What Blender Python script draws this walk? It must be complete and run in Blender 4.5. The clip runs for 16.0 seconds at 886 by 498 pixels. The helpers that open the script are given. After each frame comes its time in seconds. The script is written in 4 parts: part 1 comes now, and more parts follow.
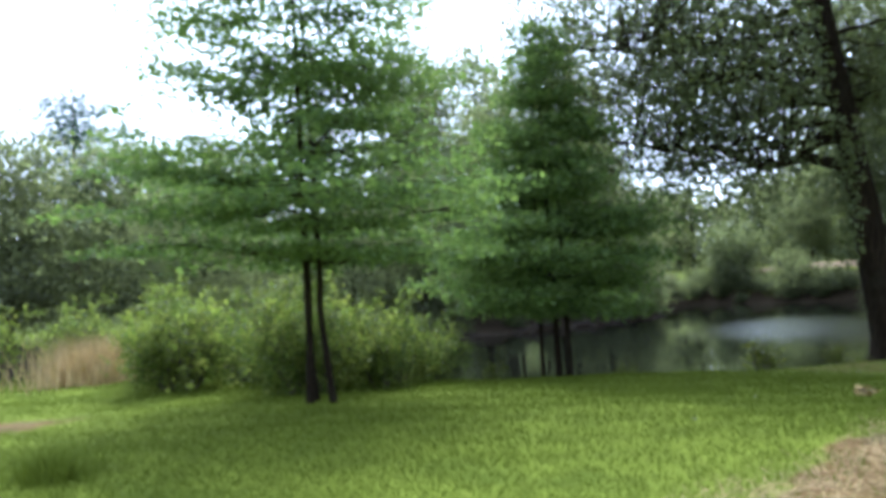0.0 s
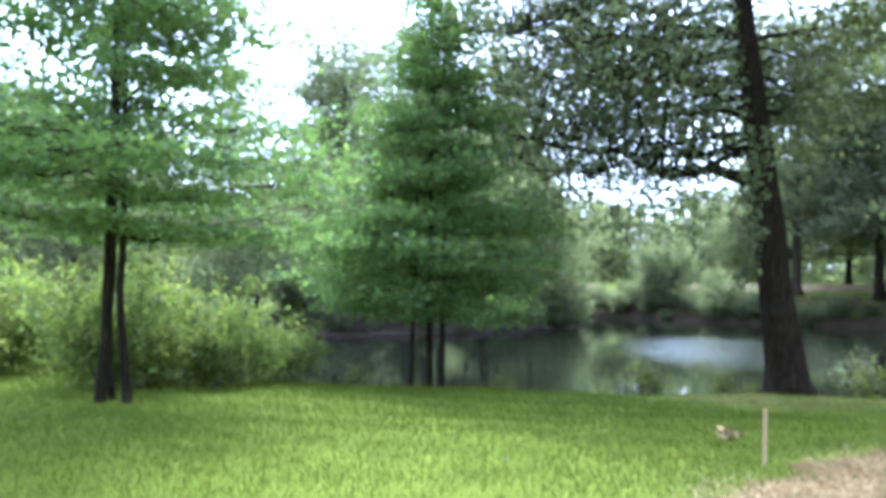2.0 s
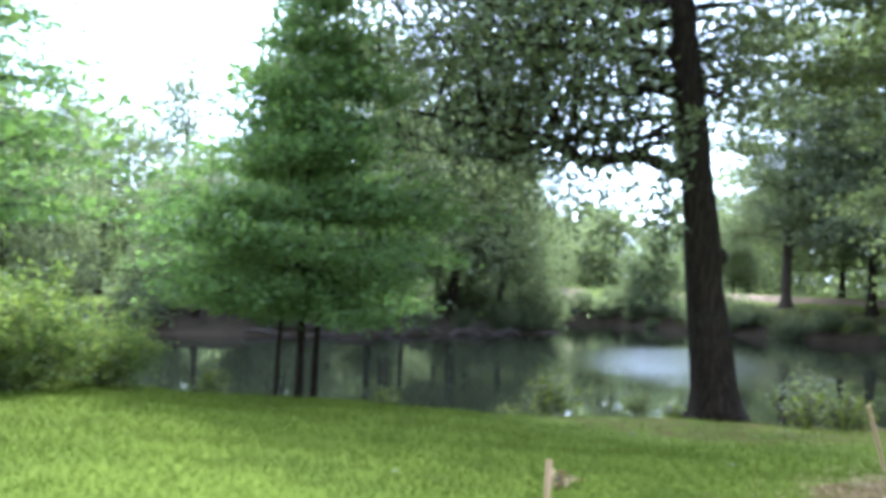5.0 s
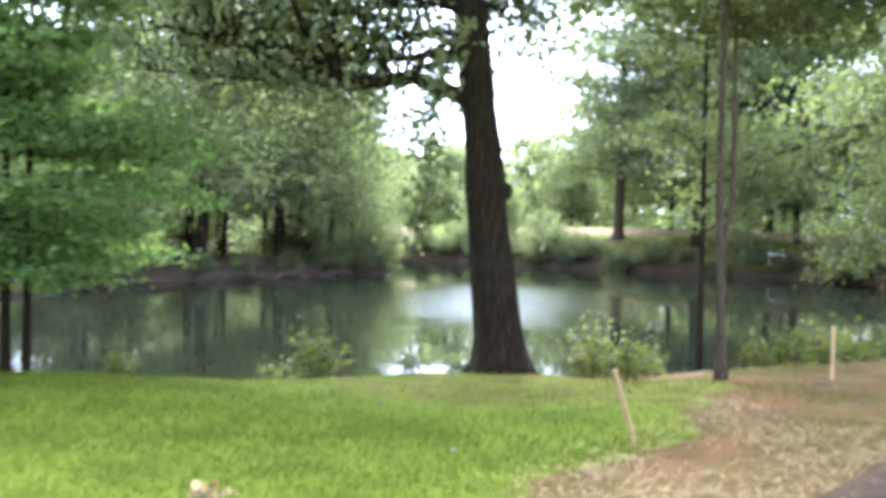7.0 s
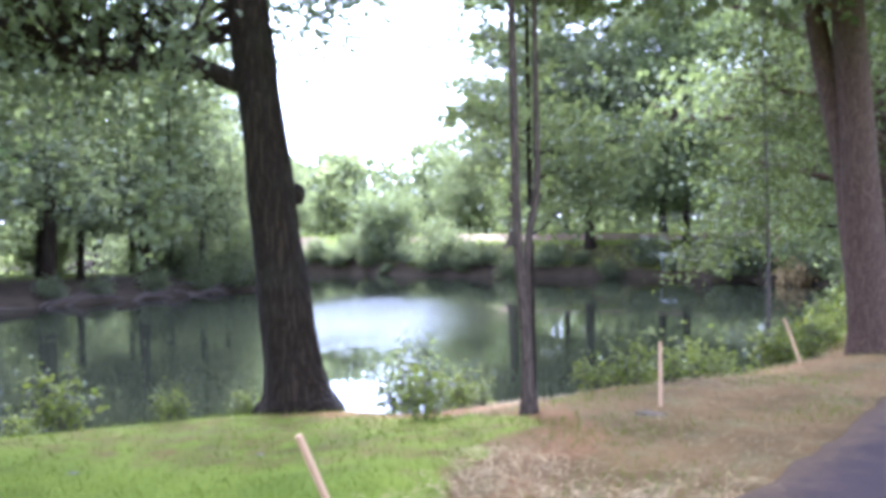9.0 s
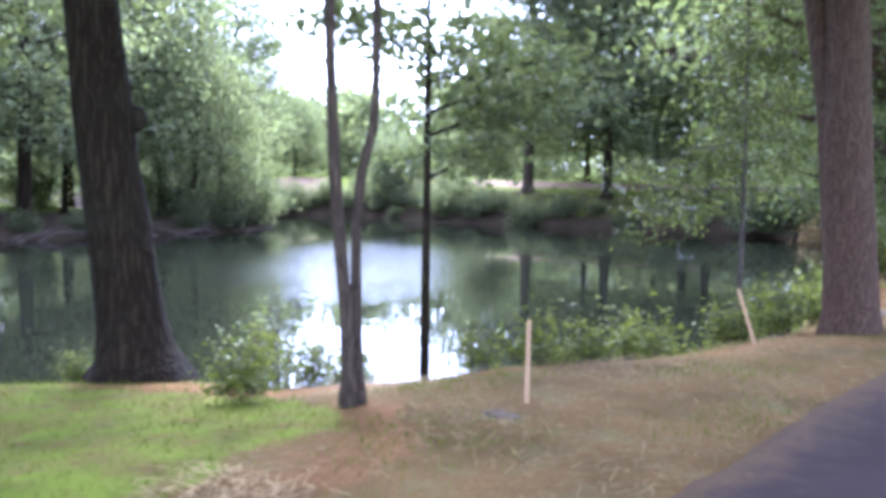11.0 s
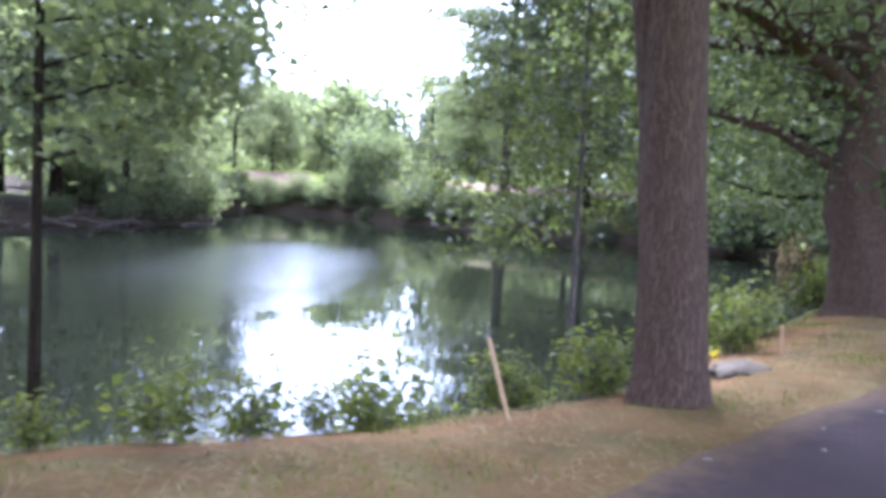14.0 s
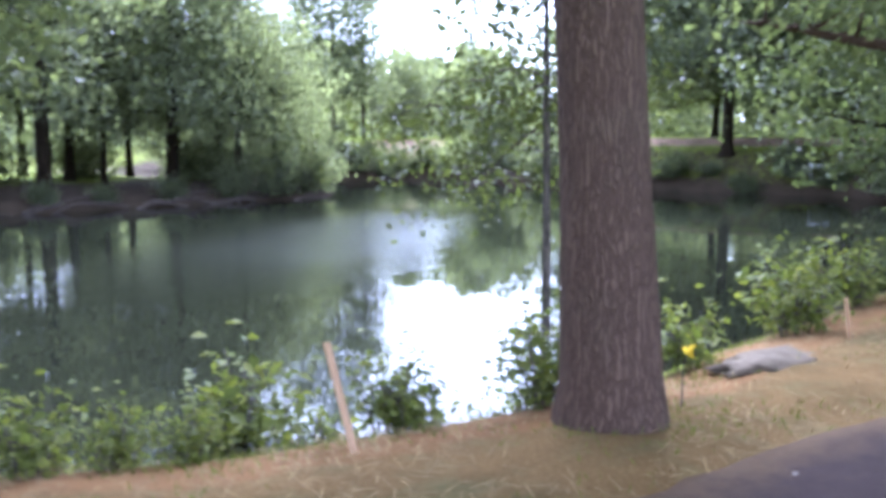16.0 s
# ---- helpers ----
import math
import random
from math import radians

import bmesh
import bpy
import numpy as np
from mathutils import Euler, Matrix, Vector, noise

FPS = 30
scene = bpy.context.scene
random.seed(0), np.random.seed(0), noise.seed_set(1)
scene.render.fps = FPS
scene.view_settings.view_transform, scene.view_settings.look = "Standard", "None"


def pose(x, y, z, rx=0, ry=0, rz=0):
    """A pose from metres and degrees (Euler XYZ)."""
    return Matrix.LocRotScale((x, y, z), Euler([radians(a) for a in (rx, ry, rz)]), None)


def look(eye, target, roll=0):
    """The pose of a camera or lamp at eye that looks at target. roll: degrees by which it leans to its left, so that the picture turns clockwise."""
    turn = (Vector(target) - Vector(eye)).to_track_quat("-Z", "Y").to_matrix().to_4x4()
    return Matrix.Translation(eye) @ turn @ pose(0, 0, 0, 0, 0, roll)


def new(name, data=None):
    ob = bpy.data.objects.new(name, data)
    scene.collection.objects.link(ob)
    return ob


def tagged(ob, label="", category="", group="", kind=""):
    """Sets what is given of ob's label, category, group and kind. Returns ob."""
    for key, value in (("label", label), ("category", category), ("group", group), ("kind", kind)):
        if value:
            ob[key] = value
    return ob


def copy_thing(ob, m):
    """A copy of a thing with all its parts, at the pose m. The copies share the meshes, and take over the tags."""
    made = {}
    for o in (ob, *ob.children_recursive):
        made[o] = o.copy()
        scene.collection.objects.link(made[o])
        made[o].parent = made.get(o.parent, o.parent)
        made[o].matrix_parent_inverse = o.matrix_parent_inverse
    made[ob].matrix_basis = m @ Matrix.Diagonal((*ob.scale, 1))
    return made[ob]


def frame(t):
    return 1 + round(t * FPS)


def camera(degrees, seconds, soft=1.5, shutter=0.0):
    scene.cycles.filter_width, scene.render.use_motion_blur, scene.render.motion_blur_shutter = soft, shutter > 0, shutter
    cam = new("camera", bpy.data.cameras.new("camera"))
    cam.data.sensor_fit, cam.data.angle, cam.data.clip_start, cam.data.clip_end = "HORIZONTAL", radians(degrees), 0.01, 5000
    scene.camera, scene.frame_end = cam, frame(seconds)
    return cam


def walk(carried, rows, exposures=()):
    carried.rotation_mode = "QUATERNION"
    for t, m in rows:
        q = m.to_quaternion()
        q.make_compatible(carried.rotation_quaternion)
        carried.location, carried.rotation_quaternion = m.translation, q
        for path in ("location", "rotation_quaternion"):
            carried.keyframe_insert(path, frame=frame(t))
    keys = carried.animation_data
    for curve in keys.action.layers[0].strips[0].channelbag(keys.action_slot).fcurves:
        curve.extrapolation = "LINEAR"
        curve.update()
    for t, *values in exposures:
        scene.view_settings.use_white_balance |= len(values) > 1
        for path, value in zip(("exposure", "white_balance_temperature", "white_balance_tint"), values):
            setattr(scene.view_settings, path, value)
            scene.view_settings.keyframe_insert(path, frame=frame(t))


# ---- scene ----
cam = camera(56.0, 16.0, soft=4.3, shutter=0.5)

PATH = [
    (0, (-14.539, 2.573, 1.457), (-13.088, 3.946, 1.559), -3.5),
    (0.5, (-14.009, 2.44, 1.517), (-12.534, 3.79, 1.587), -2.0),
    (1, (-13.559, 2.506, 1.554), (-11.98, 3.733, 1.605), 0.1),
    (1.5, (-12.981, 2.499, 1.557), (-11.397, 3.719, 1.582), 0.0),
    (2, (-12.444, 2.594, 1.452), (-10.91, 3.874, 1.54), 0.9),
    (2.5, (-11.849, 2.631, 1.407), (-10.43, 4.036, 1.526), -1.4),
    (3, (-11.345, 2.642, 1.408), (-9.969, 4.093, 1.446), 0.5),
    (5.5, (-9.014, 2.239, 1.477), (-7.427, 3.452, 1.57), 2.5),
    (6, (-8.436, 2.183, 1.54), (-6.761, 3.275, 1.57), 0.5),
    (6.5, (-7.826, 2.161, 1.561), (-6.146, 3.245, 1.509), 0.2),
    (7, (-7.274, 2.216, 1.58), (-5.552, 3.233, 1.532), 1.5),
    (7.5, (-6.638, 2.142, 1.564), (-4.877, 3.085, 1.652), 0.8),
    (8, (-6.102, 2.064, 1.575), (-4.27, 2.866, 1.624), 2.2),
    (8.5, (-5.501, 1.913, 1.579), (-3.669, 2.714, 1.588), 0.3),
    (11, (-2.474, 0.977, 1.559), (-0.703, 1.893, 1.405), 1.3),
    (11.5, (-1.862, 0.832, 1.544), (-0.071, 1.711, 1.398), 2.7),
    (12, (-1.244, 0.597, 1.576), (0.545, 1.489, 1.512), 1.0),
    (12.5, (-0.641, 0.338, 1.592), (1.148, 1.228, 1.506), -0.1),
    (13, (0.002, 0.107, 1.612), (1.8, 0.978, 1.512), -0.2),
    (13.5, (0.7, -0.153, 1.624), (2.475, 0.759, 1.499), 1.4),
    (14, (1.297, -0.409, 1.631), (3.047, 0.546, 1.48), 3.7),
    (14.5, (1.924, -0.651, 1.602), (3.601, 0.428, 1.459), 2.8),
    (15, (2.509, -0.787, 1.54), (4.1, 0.417, 1.402), 3.9),
    (15.5, (3.212, -1.018, 1.683), (4.798, 0.187, 1.493), -1.0),
    (16, (3.889, -1.205, 1.615), (5.411, 0.068, 1.364), 0.0),
]
walk(cam, [(t, look(eye, target, roll)) for t, eye, target, roll in PATH],
     [(0, 1.98, 5050, 10), (1, 2.18, 5100, 11), (1.5, 2.65, 4900, 12), (2.5, 2.98, 4620, 15), (3, 2.78, 4700, 15), (5.5, 2.98, 4800, 12), (7, 3.58, 5200, 13), (8.5, 3.66, 4780, 29), (11, 3.4, 4720, 29), (12.5, 3.32, 4770, 29), (14.5, 3.26, 4780, 27), (16, 3.28, 4780, 26)])

# ---- world, sun, exposure ----
SUN_HEADING, SUN_HEIGHT = 38.0, 56.0
world = bpy.data.worlds.new("overcast_sky")
scene.world = world
world.use_nodes = True
wn, wl = world.node_tree.nodes, world.node_tree.links
wn.clear()
sky = wn.new("ShaderNodeTexSky")
sky.sky_type = "NISHITA"
sky.sun_disc = False
sky.sun_elevation = radians(SUN_HEIGHT)
sky.sun_rotation = radians(90 - SUN_HEADING)
sky.dust_density, sky.air_density, sky.ozone_density = 3.0, 1.0, 1.0
pale = wn.new("ShaderNodeHueSaturation")
pale.inputs["Saturation"].default_value = 0.22
back = wn.new("ShaderNodeBackground")
back.inputs["Strength"].default_value = 0.13
wout = wn.new("ShaderNodeOutputWorld")
wl.new(sky.outputs[0], pale.inputs["Color"])
wl.new(pale.outputs[0], back.inputs["Color"])
wl.new(back.outputs[0], wout.inputs["Surface"])

sun = new("sun", bpy.data.lights.new("sun", "SUN"))
sun.data.energy, sun.data.angle, sun.data.color = 1.5, radians(20), (1.0, 0.96, 0.9)
a, b = radians(SUN_HEADING), radians(SUN_HEIGHT)
sun.matrix_world = look((60 * math.cos(a) * math.cos(b), 60 * math.sin(a) * math.cos(b), 60 * math.sin(b)), (0, 0, 0))


# ---- materials ----
WATER_Z = -0.75


def material(name):
    m = bpy.data.materials.new(name)
    m.use_nodes = True
    nt = m.node_tree
    return m, nt.nodes, nt.links, nt.nodes["Principled BSDF"]


def ramp_node(nodes, stops):
    r = nodes.new("ShaderNodeValToRGB")
    e = r.color_ramp.elements
    while len(e) < len(stops):
        e.new(0.5)
    for el, (p, c) in zip(e, stops):
        el.position, el.color = p, (*c, 1)
    return r


def noise_node(nodes, links, scale, detail=4.0, rough=0.6, stretch=(1, 1, 1)):
    tc, mp, n = nodes.new("ShaderNodeTexCoord"), nodes.new("ShaderNodeMapping"), nodes.new("ShaderNodeTexNoise")
    mp.inputs["Scale"].default_value = stretch
    n.inputs["Scale"].default_value, n.inputs["Detail"].default_value, n.inputs["Roughness"].default_value = scale, detail, rough
    links.new(tc.outputs["Object"], mp.inputs["Vector"])
    links.new(mp.outputs[0], n.inputs["Vector"])
    return n


def mix_node(nodes, links, fac, c1, c2, kind="MIX"):
    m = nodes.new("ShaderNodeMix")
    m.data_type, m.blend_type = "RGBA", kind
    for sock, v in ((m.inputs[0], fac), (m.inputs[6], c1), (m.inputs[7], c2)):
        if isinstance(v, (float, int)):
            sock.default_value = v
        elif isinstance(v, tuple):
            sock.default_value = (*v, 1)
        else:
            links.new(v, sock)
    return m.outputs[2]


def bump_on(nodes, links, bsdf, height, strength=0.5, distance=0.02):
    bp = nodes.new("ShaderNodeBump")
    bp.inputs["Strength"].default_value, bp.inputs["Distance"].default_value = strength, distance
    links.new(height, bp.inputs["Height"])
    links.new(bp.outputs[0], bsdf.inputs["Normal"])


def leaf_material(name, dark, mid, light, gloss=0.55, through_light=0.52):
    """Leaf: reflects and lets light through; each leaf and each patch of the crown has its own green."""
    m, n, l, p = material(name)
    geo = n.new("ShaderNodeNewGeometry")
    r = ramp_node(n, [(0.0, dark), (0.5, mid), (1.0, light)])
    patch = noise_node(n, l, 0.9, 2.0)
    add = n.new("ShaderNodeMath")
    add.operation = "MULTIPLY_ADD"
    l.new(geo.outputs["Random Per Island"], add.inputs[0])
    add.inputs[1].default_value = 0.55
    off = n.new("ShaderNodeMath")
    off.operation = "MULTIPLY_ADD"
    l.new(patch.outputs["Fac"], off.inputs[0])
    off.inputs[1].default_value, off.inputs[2].default_value = 1.1, -0.33
    l.new(off.outputs[0], add.inputs[2])
    l.new(add.outputs[0], r.inputs[0])
    l.new(r.outputs[0], p.inputs["Base Color"])
    p.inputs["Roughness"].default_value, p.inputs["Specular IOR Level"].default_value = gloss, 0.14
    tr = n.new("ShaderNodeBsdfTranslucent")
    l.new(mix_node(n, l, 1.0, r.outputs[0], (1.35, 1.4, 0.75), "MULTIPLY"), tr.inputs["Color"])
    mx = n.new("ShaderNodeMixShader")
    mx.inputs[0].default_value = through_light
    l.new(p.outputs[0], mx.inputs[1])
    l.new(tr.outputs[0], mx.inputs[2])
    l.new(mx.outputs[0], n["Material Output"].inputs["Surface"])
    return m


def bark_material(name, dark, light, grain=9.0, deep=0.03):
    m, n, l, p = material(name)
    v = n.new("ShaderNodeTexVoronoi")
    v.feature, v.inputs["Scale"].default_value = "DISTANCE_TO_EDGE", grain
    tc, mp = n.new("ShaderNodeTexCoord"), n.new("ShaderNodeMapping")
    mp.inputs["Scale"].default_value = (1.6, 1.6, 0.13)
    wob = noise_node(n, l, 5.0, 3.0)
    l.new(tc.outputs["Object"], mp.inputs["Vector"])
    l.new(mix_node(n, l, 0.12, mp.outputs[0], wob.outputs["Color"]), v.inputs["Vector"])
    fine = noise_node(n, l, 26.0, 6.0, 0.7, (1, 1, 0.3))
    big = noise_node(n, l, 1.3, 3.0)
    ridge = n.new("ShaderNodeMath")
    ridge.operation = "MULTIPLY"
    l.new(v.outputs["Distance"], ridge.inputs[0])
    ridge.inputs[1].default_value = 3.2
    ridge.use_clamp = True
    r = ramp_node(n, [(0.0, dark), (1.0, light)])
    l.new(ridge.outputs[0], r.inputs[0])
    c = mix_node(n, l, 0.35, r.outputs[0], fine.outputs["Fac"], "OVERLAY")
    moss = ramp_node(n, [(0.5, (0, 0, 0)), (0.75, (0.2, 0.2, 0.2))])
    l.new(big.outputs["Fac"], moss.inputs[0])
    l.new(mix_node(n, l, moss.outputs[0], c, (0.07, 0.075, 0.05)), p.inputs["Base Color"])
    p.inputs["Roughness"].default_value, p.inputs["Specular IOR Level"].default_value = 0.95, 0.12
    both = n.new("ShaderNodeMath")
    both.operation = "MULTIPLY_ADD"
    l.new(fine.outputs["Fac"], both.inputs[0])
    both.inputs[1].default_value = 0.4
    l.new(ridge.outputs[0], both.inputs[2])
    bump_on(n, l, p, both.outputs[0], 0.9, deep)
    return m


def plain_material(name, c1, c2, scale=20.0, rough=0.8, bump=0.3, stretch=(1, 1, 1), per_piece=0.0):
    m, n, l, p = material(name)
    t = noise_node(n, l, scale, 5.0, 0.65, stretch)
    r = ramp_node(n, [(0.3, c1), (0.7, c2)])
    l.new(t.outputs["Fac"], r.inputs[0])
    out = r.outputs[0]
    if per_piece:
        geo = n.new("ShaderNodeNewGeometry")
        g = ramp_node(n, [(0.0, (1 - per_piece,) * 3), (1.0, (1 + per_piece,) * 3)])
        l.new(geo.outputs["Random Per Island"], g.inputs[0])
        out = mix_node(n, l, 1.0, out, g.outputs[0], "MULTIPLY")
    l.new(out, p.inputs["Base Color"])
    p.inputs["Roughness"].default_value, p.inputs["Specular IOR Level"].default_value = rough, 0.15
    bump_on(n, l, p, t.outputs["Fac"], bump, 0.01)
    return m


# oak, willow, far and bright leaves are greyed: haze is put into their colour
LEAF_OAK = leaf_material("oak_leaf", (0.074, 0.088, 0.045), (0.124, 0.143, 0.069), (0.184, 0.2, 0.094), 0.55, 0.4)
LEAF_YOUNG = leaf_material("young_oak_leaf", (0.07, 0.108, 0.04), (0.124, 0.18, 0.06), (0.205, 0.265, 0.09))
LEAF_WILLOW = leaf_material("willow_leaf", (0.11, 0.124, 0.08), (0.186, 0.203, 0.122), (0.258, 0.276, 0.164), 0.55, 0.6)
LEAF_BUSH = leaf_material("bush_leaf", (0.072, 0.108, 0.03), (0.15, 0.185, 0.045), (0.27, 0.275, 0.085))
LEAF_BANK = leaf_material("bank_leaf", (0.064, 0.082, 0.018), (0.122, 0.142, 0.028), (0.21, 0.21, 0.05), 0.55, 0.4)
LEAF_OLIVE = leaf_material("olive_leaf", (0.045, 0.056, 0.019), (0.074, 0.087, 0.027), (0.112, 0.122, 0.04), 0.55, 0.34)
# darker leaf copy: shade on the right-hand trees is put into its colour
LEAF_SHADED = leaf_material("broadleaf", (0.062, 0.078, 0.034), (0.102, 0.122, 0.052), (0.152, 0.17, 0.076), 0.55, 0.4)
LEAF_PINE = leaf_material("pine_needles", (0.018, 0.042, 0.024), (0.03, 0.065, 0.034), (0.045, 0.085, 0.04), 0.6, 0.15)
LEAF_HAZED = leaf_material("hazed_far_leaf", (0.093, 0.105, 0.067), (0.155, 0.171, 0.105), (0.22, 0.236, 0.142), 0.55, 0.6)
LEAF_BRIGHT = leaf_material("bright_leaf", (0.12, 0.14, 0.08), (0.175, 0.196, 0.112), (0.225, 0.248, 0.145), 0.55, 0.45)
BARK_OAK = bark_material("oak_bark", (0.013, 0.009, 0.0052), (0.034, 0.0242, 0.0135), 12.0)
BARK_BROWN = bark_material("brown_bark", (0.062, 0.039, 0.026), (0.115, 0.076, 0.051), 24.0, 0.014)
BARK_THIN = bark_material("young_bark", (0.05, 0.043, 0.036), (0.15, 0.125, 0.1), 22.0, 0.006)
BARK_PALE = bark_material("grey_bark", (0.035, 0.026, 0.018), (0.088, 0.064, 0.044), 18.0, 0.006)
STAKE_WOOD = plain_material("stake_wood", (0.36, 0.22, 0.11), (0.52, 0.35, 0.2), 14.0, 0.75, 0.3, (6, 6, 0.5))
FRESH_STRAW = plain_material("fresh_straw", (0.26, 0.178, 0.075), (0.37, 0.27, 0.132), 3.0, 0.8, 0.1, (1, 1, 1), 0.35)
# weathered straw, its colour also darkened for the shade of the crown above
STRAW = plain_material("straw", (0.165, 0.112, 0.046), (0.255, 0.184, 0.084), 3.0, 0.8, 0.1, (1, 1, 1), 0.35)
DRY_GRASS = plain_material("dry_grass", (0.4, 0.29, 0.13), (0.58, 0.45, 0.24), 2.0, 0.85, 0.1, (1, 1, 1), 0.3)
DEAD_LEAF = plain_material("dead_leaf", (0.3, 0.2, 0.08), (0.46, 0.34, 0.15), 9.0, 0.8, 0.2, (1, 1, 1), 0.3)
YELLOW_LEAF = plain_material("yellow_leaf", (0.42, 0.3, 0.004), (0.55, 0.4, 0.006), 18.0, 0.95, 0.1)
HOLE_SHADE = plain_material("hole_shade_dark", (0.008, 0.006, 0.005), (0.02, 0.015, 0.011), 20.0, 1.0, 0.4)
PALE_LEAF = plain_material("pale_fallen_leaf", (0.14, 0.12, 0.1), (0.2, 0.18, 0.15), 12.0, 0.7, 0.2)
STONE = plain_material("stone", (0.085, 0.066, 0.043), (0.145, 0.115, 0.078), 9.0, 0.9, 0.6)
ROOTS = plain_material("driftwood", (0.05, 0.04, 0.032), (0.13, 0.105, 0.085), 8.0, 0.9, 0.5)
WHITE_PAINT = plain_material("white_paint", (0.72, 0.72, 0.7), (0.8, 0.8, 0.78), 6.0, 0.5, 0.05)

m, n, l, p = material("grass_blade")
geo = n.new("ShaderNodeNewGeometry")
r = ramp_node(n, [(0.0, (0.102, 0.133, 0.012)), (0.55, (0.119, 0.151, 0.0155)), (0.96, (0.134, 0.165, 0.02)), (1.0, (0.24, 0.225, 0.06))])
patch = noise_node(n, l, 0.55, 4.0)
add = n.new("ShaderNodeMath")
add.operation = "MULTIPLY_ADD"
l.new(geo.outputs["Random Per Island"], add.inputs[0])
add.inputs[1].default_value = 0.4
off = n.new("ShaderNodeMath")
off.operation = "MULTIPLY_ADD"
l.new(patch.outputs["Fac"], off.inputs[0])
off.inputs[1].default_value, off.inputs[2].default_value = 1.0, -0.2
l.new(off.outputs[0], add.inputs[2])
l.new(add.outputs[0], r.inputs[0])
l.new(r.outputs[0], p.inputs["Base Color"])
p.inputs["Roughness"].default_value = 0.75
p.inputs["Specular IOR Level"].default_value = 0.12
tr = n.new("ShaderNodeBsdfTranslucent")
l.new(r.outputs[0], tr.inputs["Color"])
mx = n.new("ShaderNodeMixShader")
mx.inputs[0].default_value = 0.35
l.new(p.outputs[0], mx.inputs[1])
l.new(tr.outputs[0], mx.inputs[2])
l.new(mx.outputs[0], n["Material Output"].inputs["Surface"])
GRASS = m

# ground: turf, straw-strewn soil, bare sand and mud by the cover of each spot
m, n, l, p = material("ground_cover")
cover = n.new("ShaderNodeAttribute")
cover.attribute_name = "cover"
sep = n.new("ShaderNodeSeparateColor")
l.new(cover.outputs["Color"], sep.inputs[0])
edge = noise_node(n, l, 3.2, 6.0, 0.7)
fine = noise_node(n, l, 38.0, 5.0, 0.7)
mid = noise_node(n, l, 1.1, 4.0, 0.6)


def worn(channel):
    """The share of a cover, its edge broken up by noise."""
    s = n.new("ShaderNodeMath")
    s.operation = "MULTIPLY_ADD"
    l.new(edge.outputs["Fac"], s.inputs[0])
    s.inputs[1].default_value = 0.9
    l.new(channel, s.inputs[2])
    t = n.new("ShaderNodeMapRange")
    l.new(s.outputs[0], t.inputs[0])
    t.inputs[1].default_value, t.inputs[2].default_value = 0.85, 1.1
    return t.outputs[0]


turf = ramp_node(n, [(0.25, (0.105, 0.135, 0.012)), (0.75, (0.16, 0.2, 0.02))])
straw = ramp_node(n, [(0.25, (0.082, 0.05, 0.017)), (0.5, (0.129, 0.083, 0.029)), (0.75, (0.178, 0.124, 0.048))])
sand = ramp_node(n, [(0.3, (0.2, 0.135, 0.09)), (0.7, (0.3, 0.215, 0.155))])
mud = ramp_node(n, [(0.3, (0.03, 0.023, 0.015)), (0.7, (0.068, 0.05, 0.031))])
for rr in (turf, straw, sand, mud):
    l.new(fine.outputs["Fac"], rr.inputs[0])
tint = ramp_node(n, [(0.35, (0.7, 0.72, 0.66)), (0.5, (1.0, 0.97, 0.95)), (0.65, (1.15, 1.12, 1.1))])
l.new(mid.outputs["Fac"], tint.inputs[0])
blot = noise_node(n, l, 2.1, 5.0, 0.7)
sprout = ramp_node(n, [(0.5, (0, 0, 0)), (0.68, (0.4, 0.4, 0.4))])
l.new(blot.outputs["Fac"], sprout.inputs[0])
thin = mix_node(n, l, sprout.outputs[0], straw.outputs[0], (0.13, 0.14, 0.06))
c = mix_node(n, l, worn(sep.outputs[0]), turf.outputs[0], thin)
rim = n.new("ShaderNodeAttribute")
rim.attribute_name = "rim"
russet = ramp_node(n, [(0.25, (0.1, 0.05, 0.017)), (0.5, (0.158, 0.088, 0.033)), (0.75, (0.222, 0.136, 0.055))])
l.new(fine.outputs["Fac"], russet.inputs[0])
c = mix_node(n, l, worn(rim.outputs["Fac"]), c, russet.outputs[0])
c = mix_node(n, l, worn(sep.outputs[1]), c, sand.outputs[0])
c = mix_node(n, l, worn(sep.outputs[2]), c, mud.outputs[0])
l.new(mix_node(n, l, 1.0, c, tint.outputs[0], "MULTIPLY"), p.inputs["Base Color"])
p.inputs["Roughness"].default_value, p.inputs["Specular IOR Level"].default_value = 1.0, 0.1
bump_on(n, l, p, fine.outputs["Fac"], 0.7, 0.02)
GROUND = m

m, n, l, p = material("asphalt")
grit = noise_node(n, l, 130.0, 3.0, 0.8)
wear = noise_node(n, l, 1.4, 5.0, 0.65)
r1 = ramp_node(n, [(0.3, (0.022, 0.0152, 0.013)), (0.7, (0.058, 0.041, 0.036))])
r2 = ramp_node(n, [(0.3, (0.75, 0.74, 0.74)), (0.7, (1.2, 1.15, 1.15))])
l.new(grit.outputs["Fac"], r1.inputs[0])
l.new(wear.outputs["Fac"], r2.inputs[0])
dust = n.new("ShaderNodeAttribute")
dust.attribute_name = "dust"
drift = noise_node(n, l, 4.5, 6.0, 0.75)
lay = n.new("ShaderNodeMath")
lay.operation = "MULTIPLY_ADD"
l.new(drift.outputs["Fac"], lay.inputs[0])
lay.inputs[1].default_value = 1.2
l.new(dust.outputs["Fac"], lay.inputs[2])
shown = n.new("ShaderNodeMapRange")
l.new(lay.outputs[0], shown.inputs[0])
shown.inputs[1].default_value, shown.inputs[2].default_value, shown.inputs[4].default_value = 0.8, 1.45, 0.85
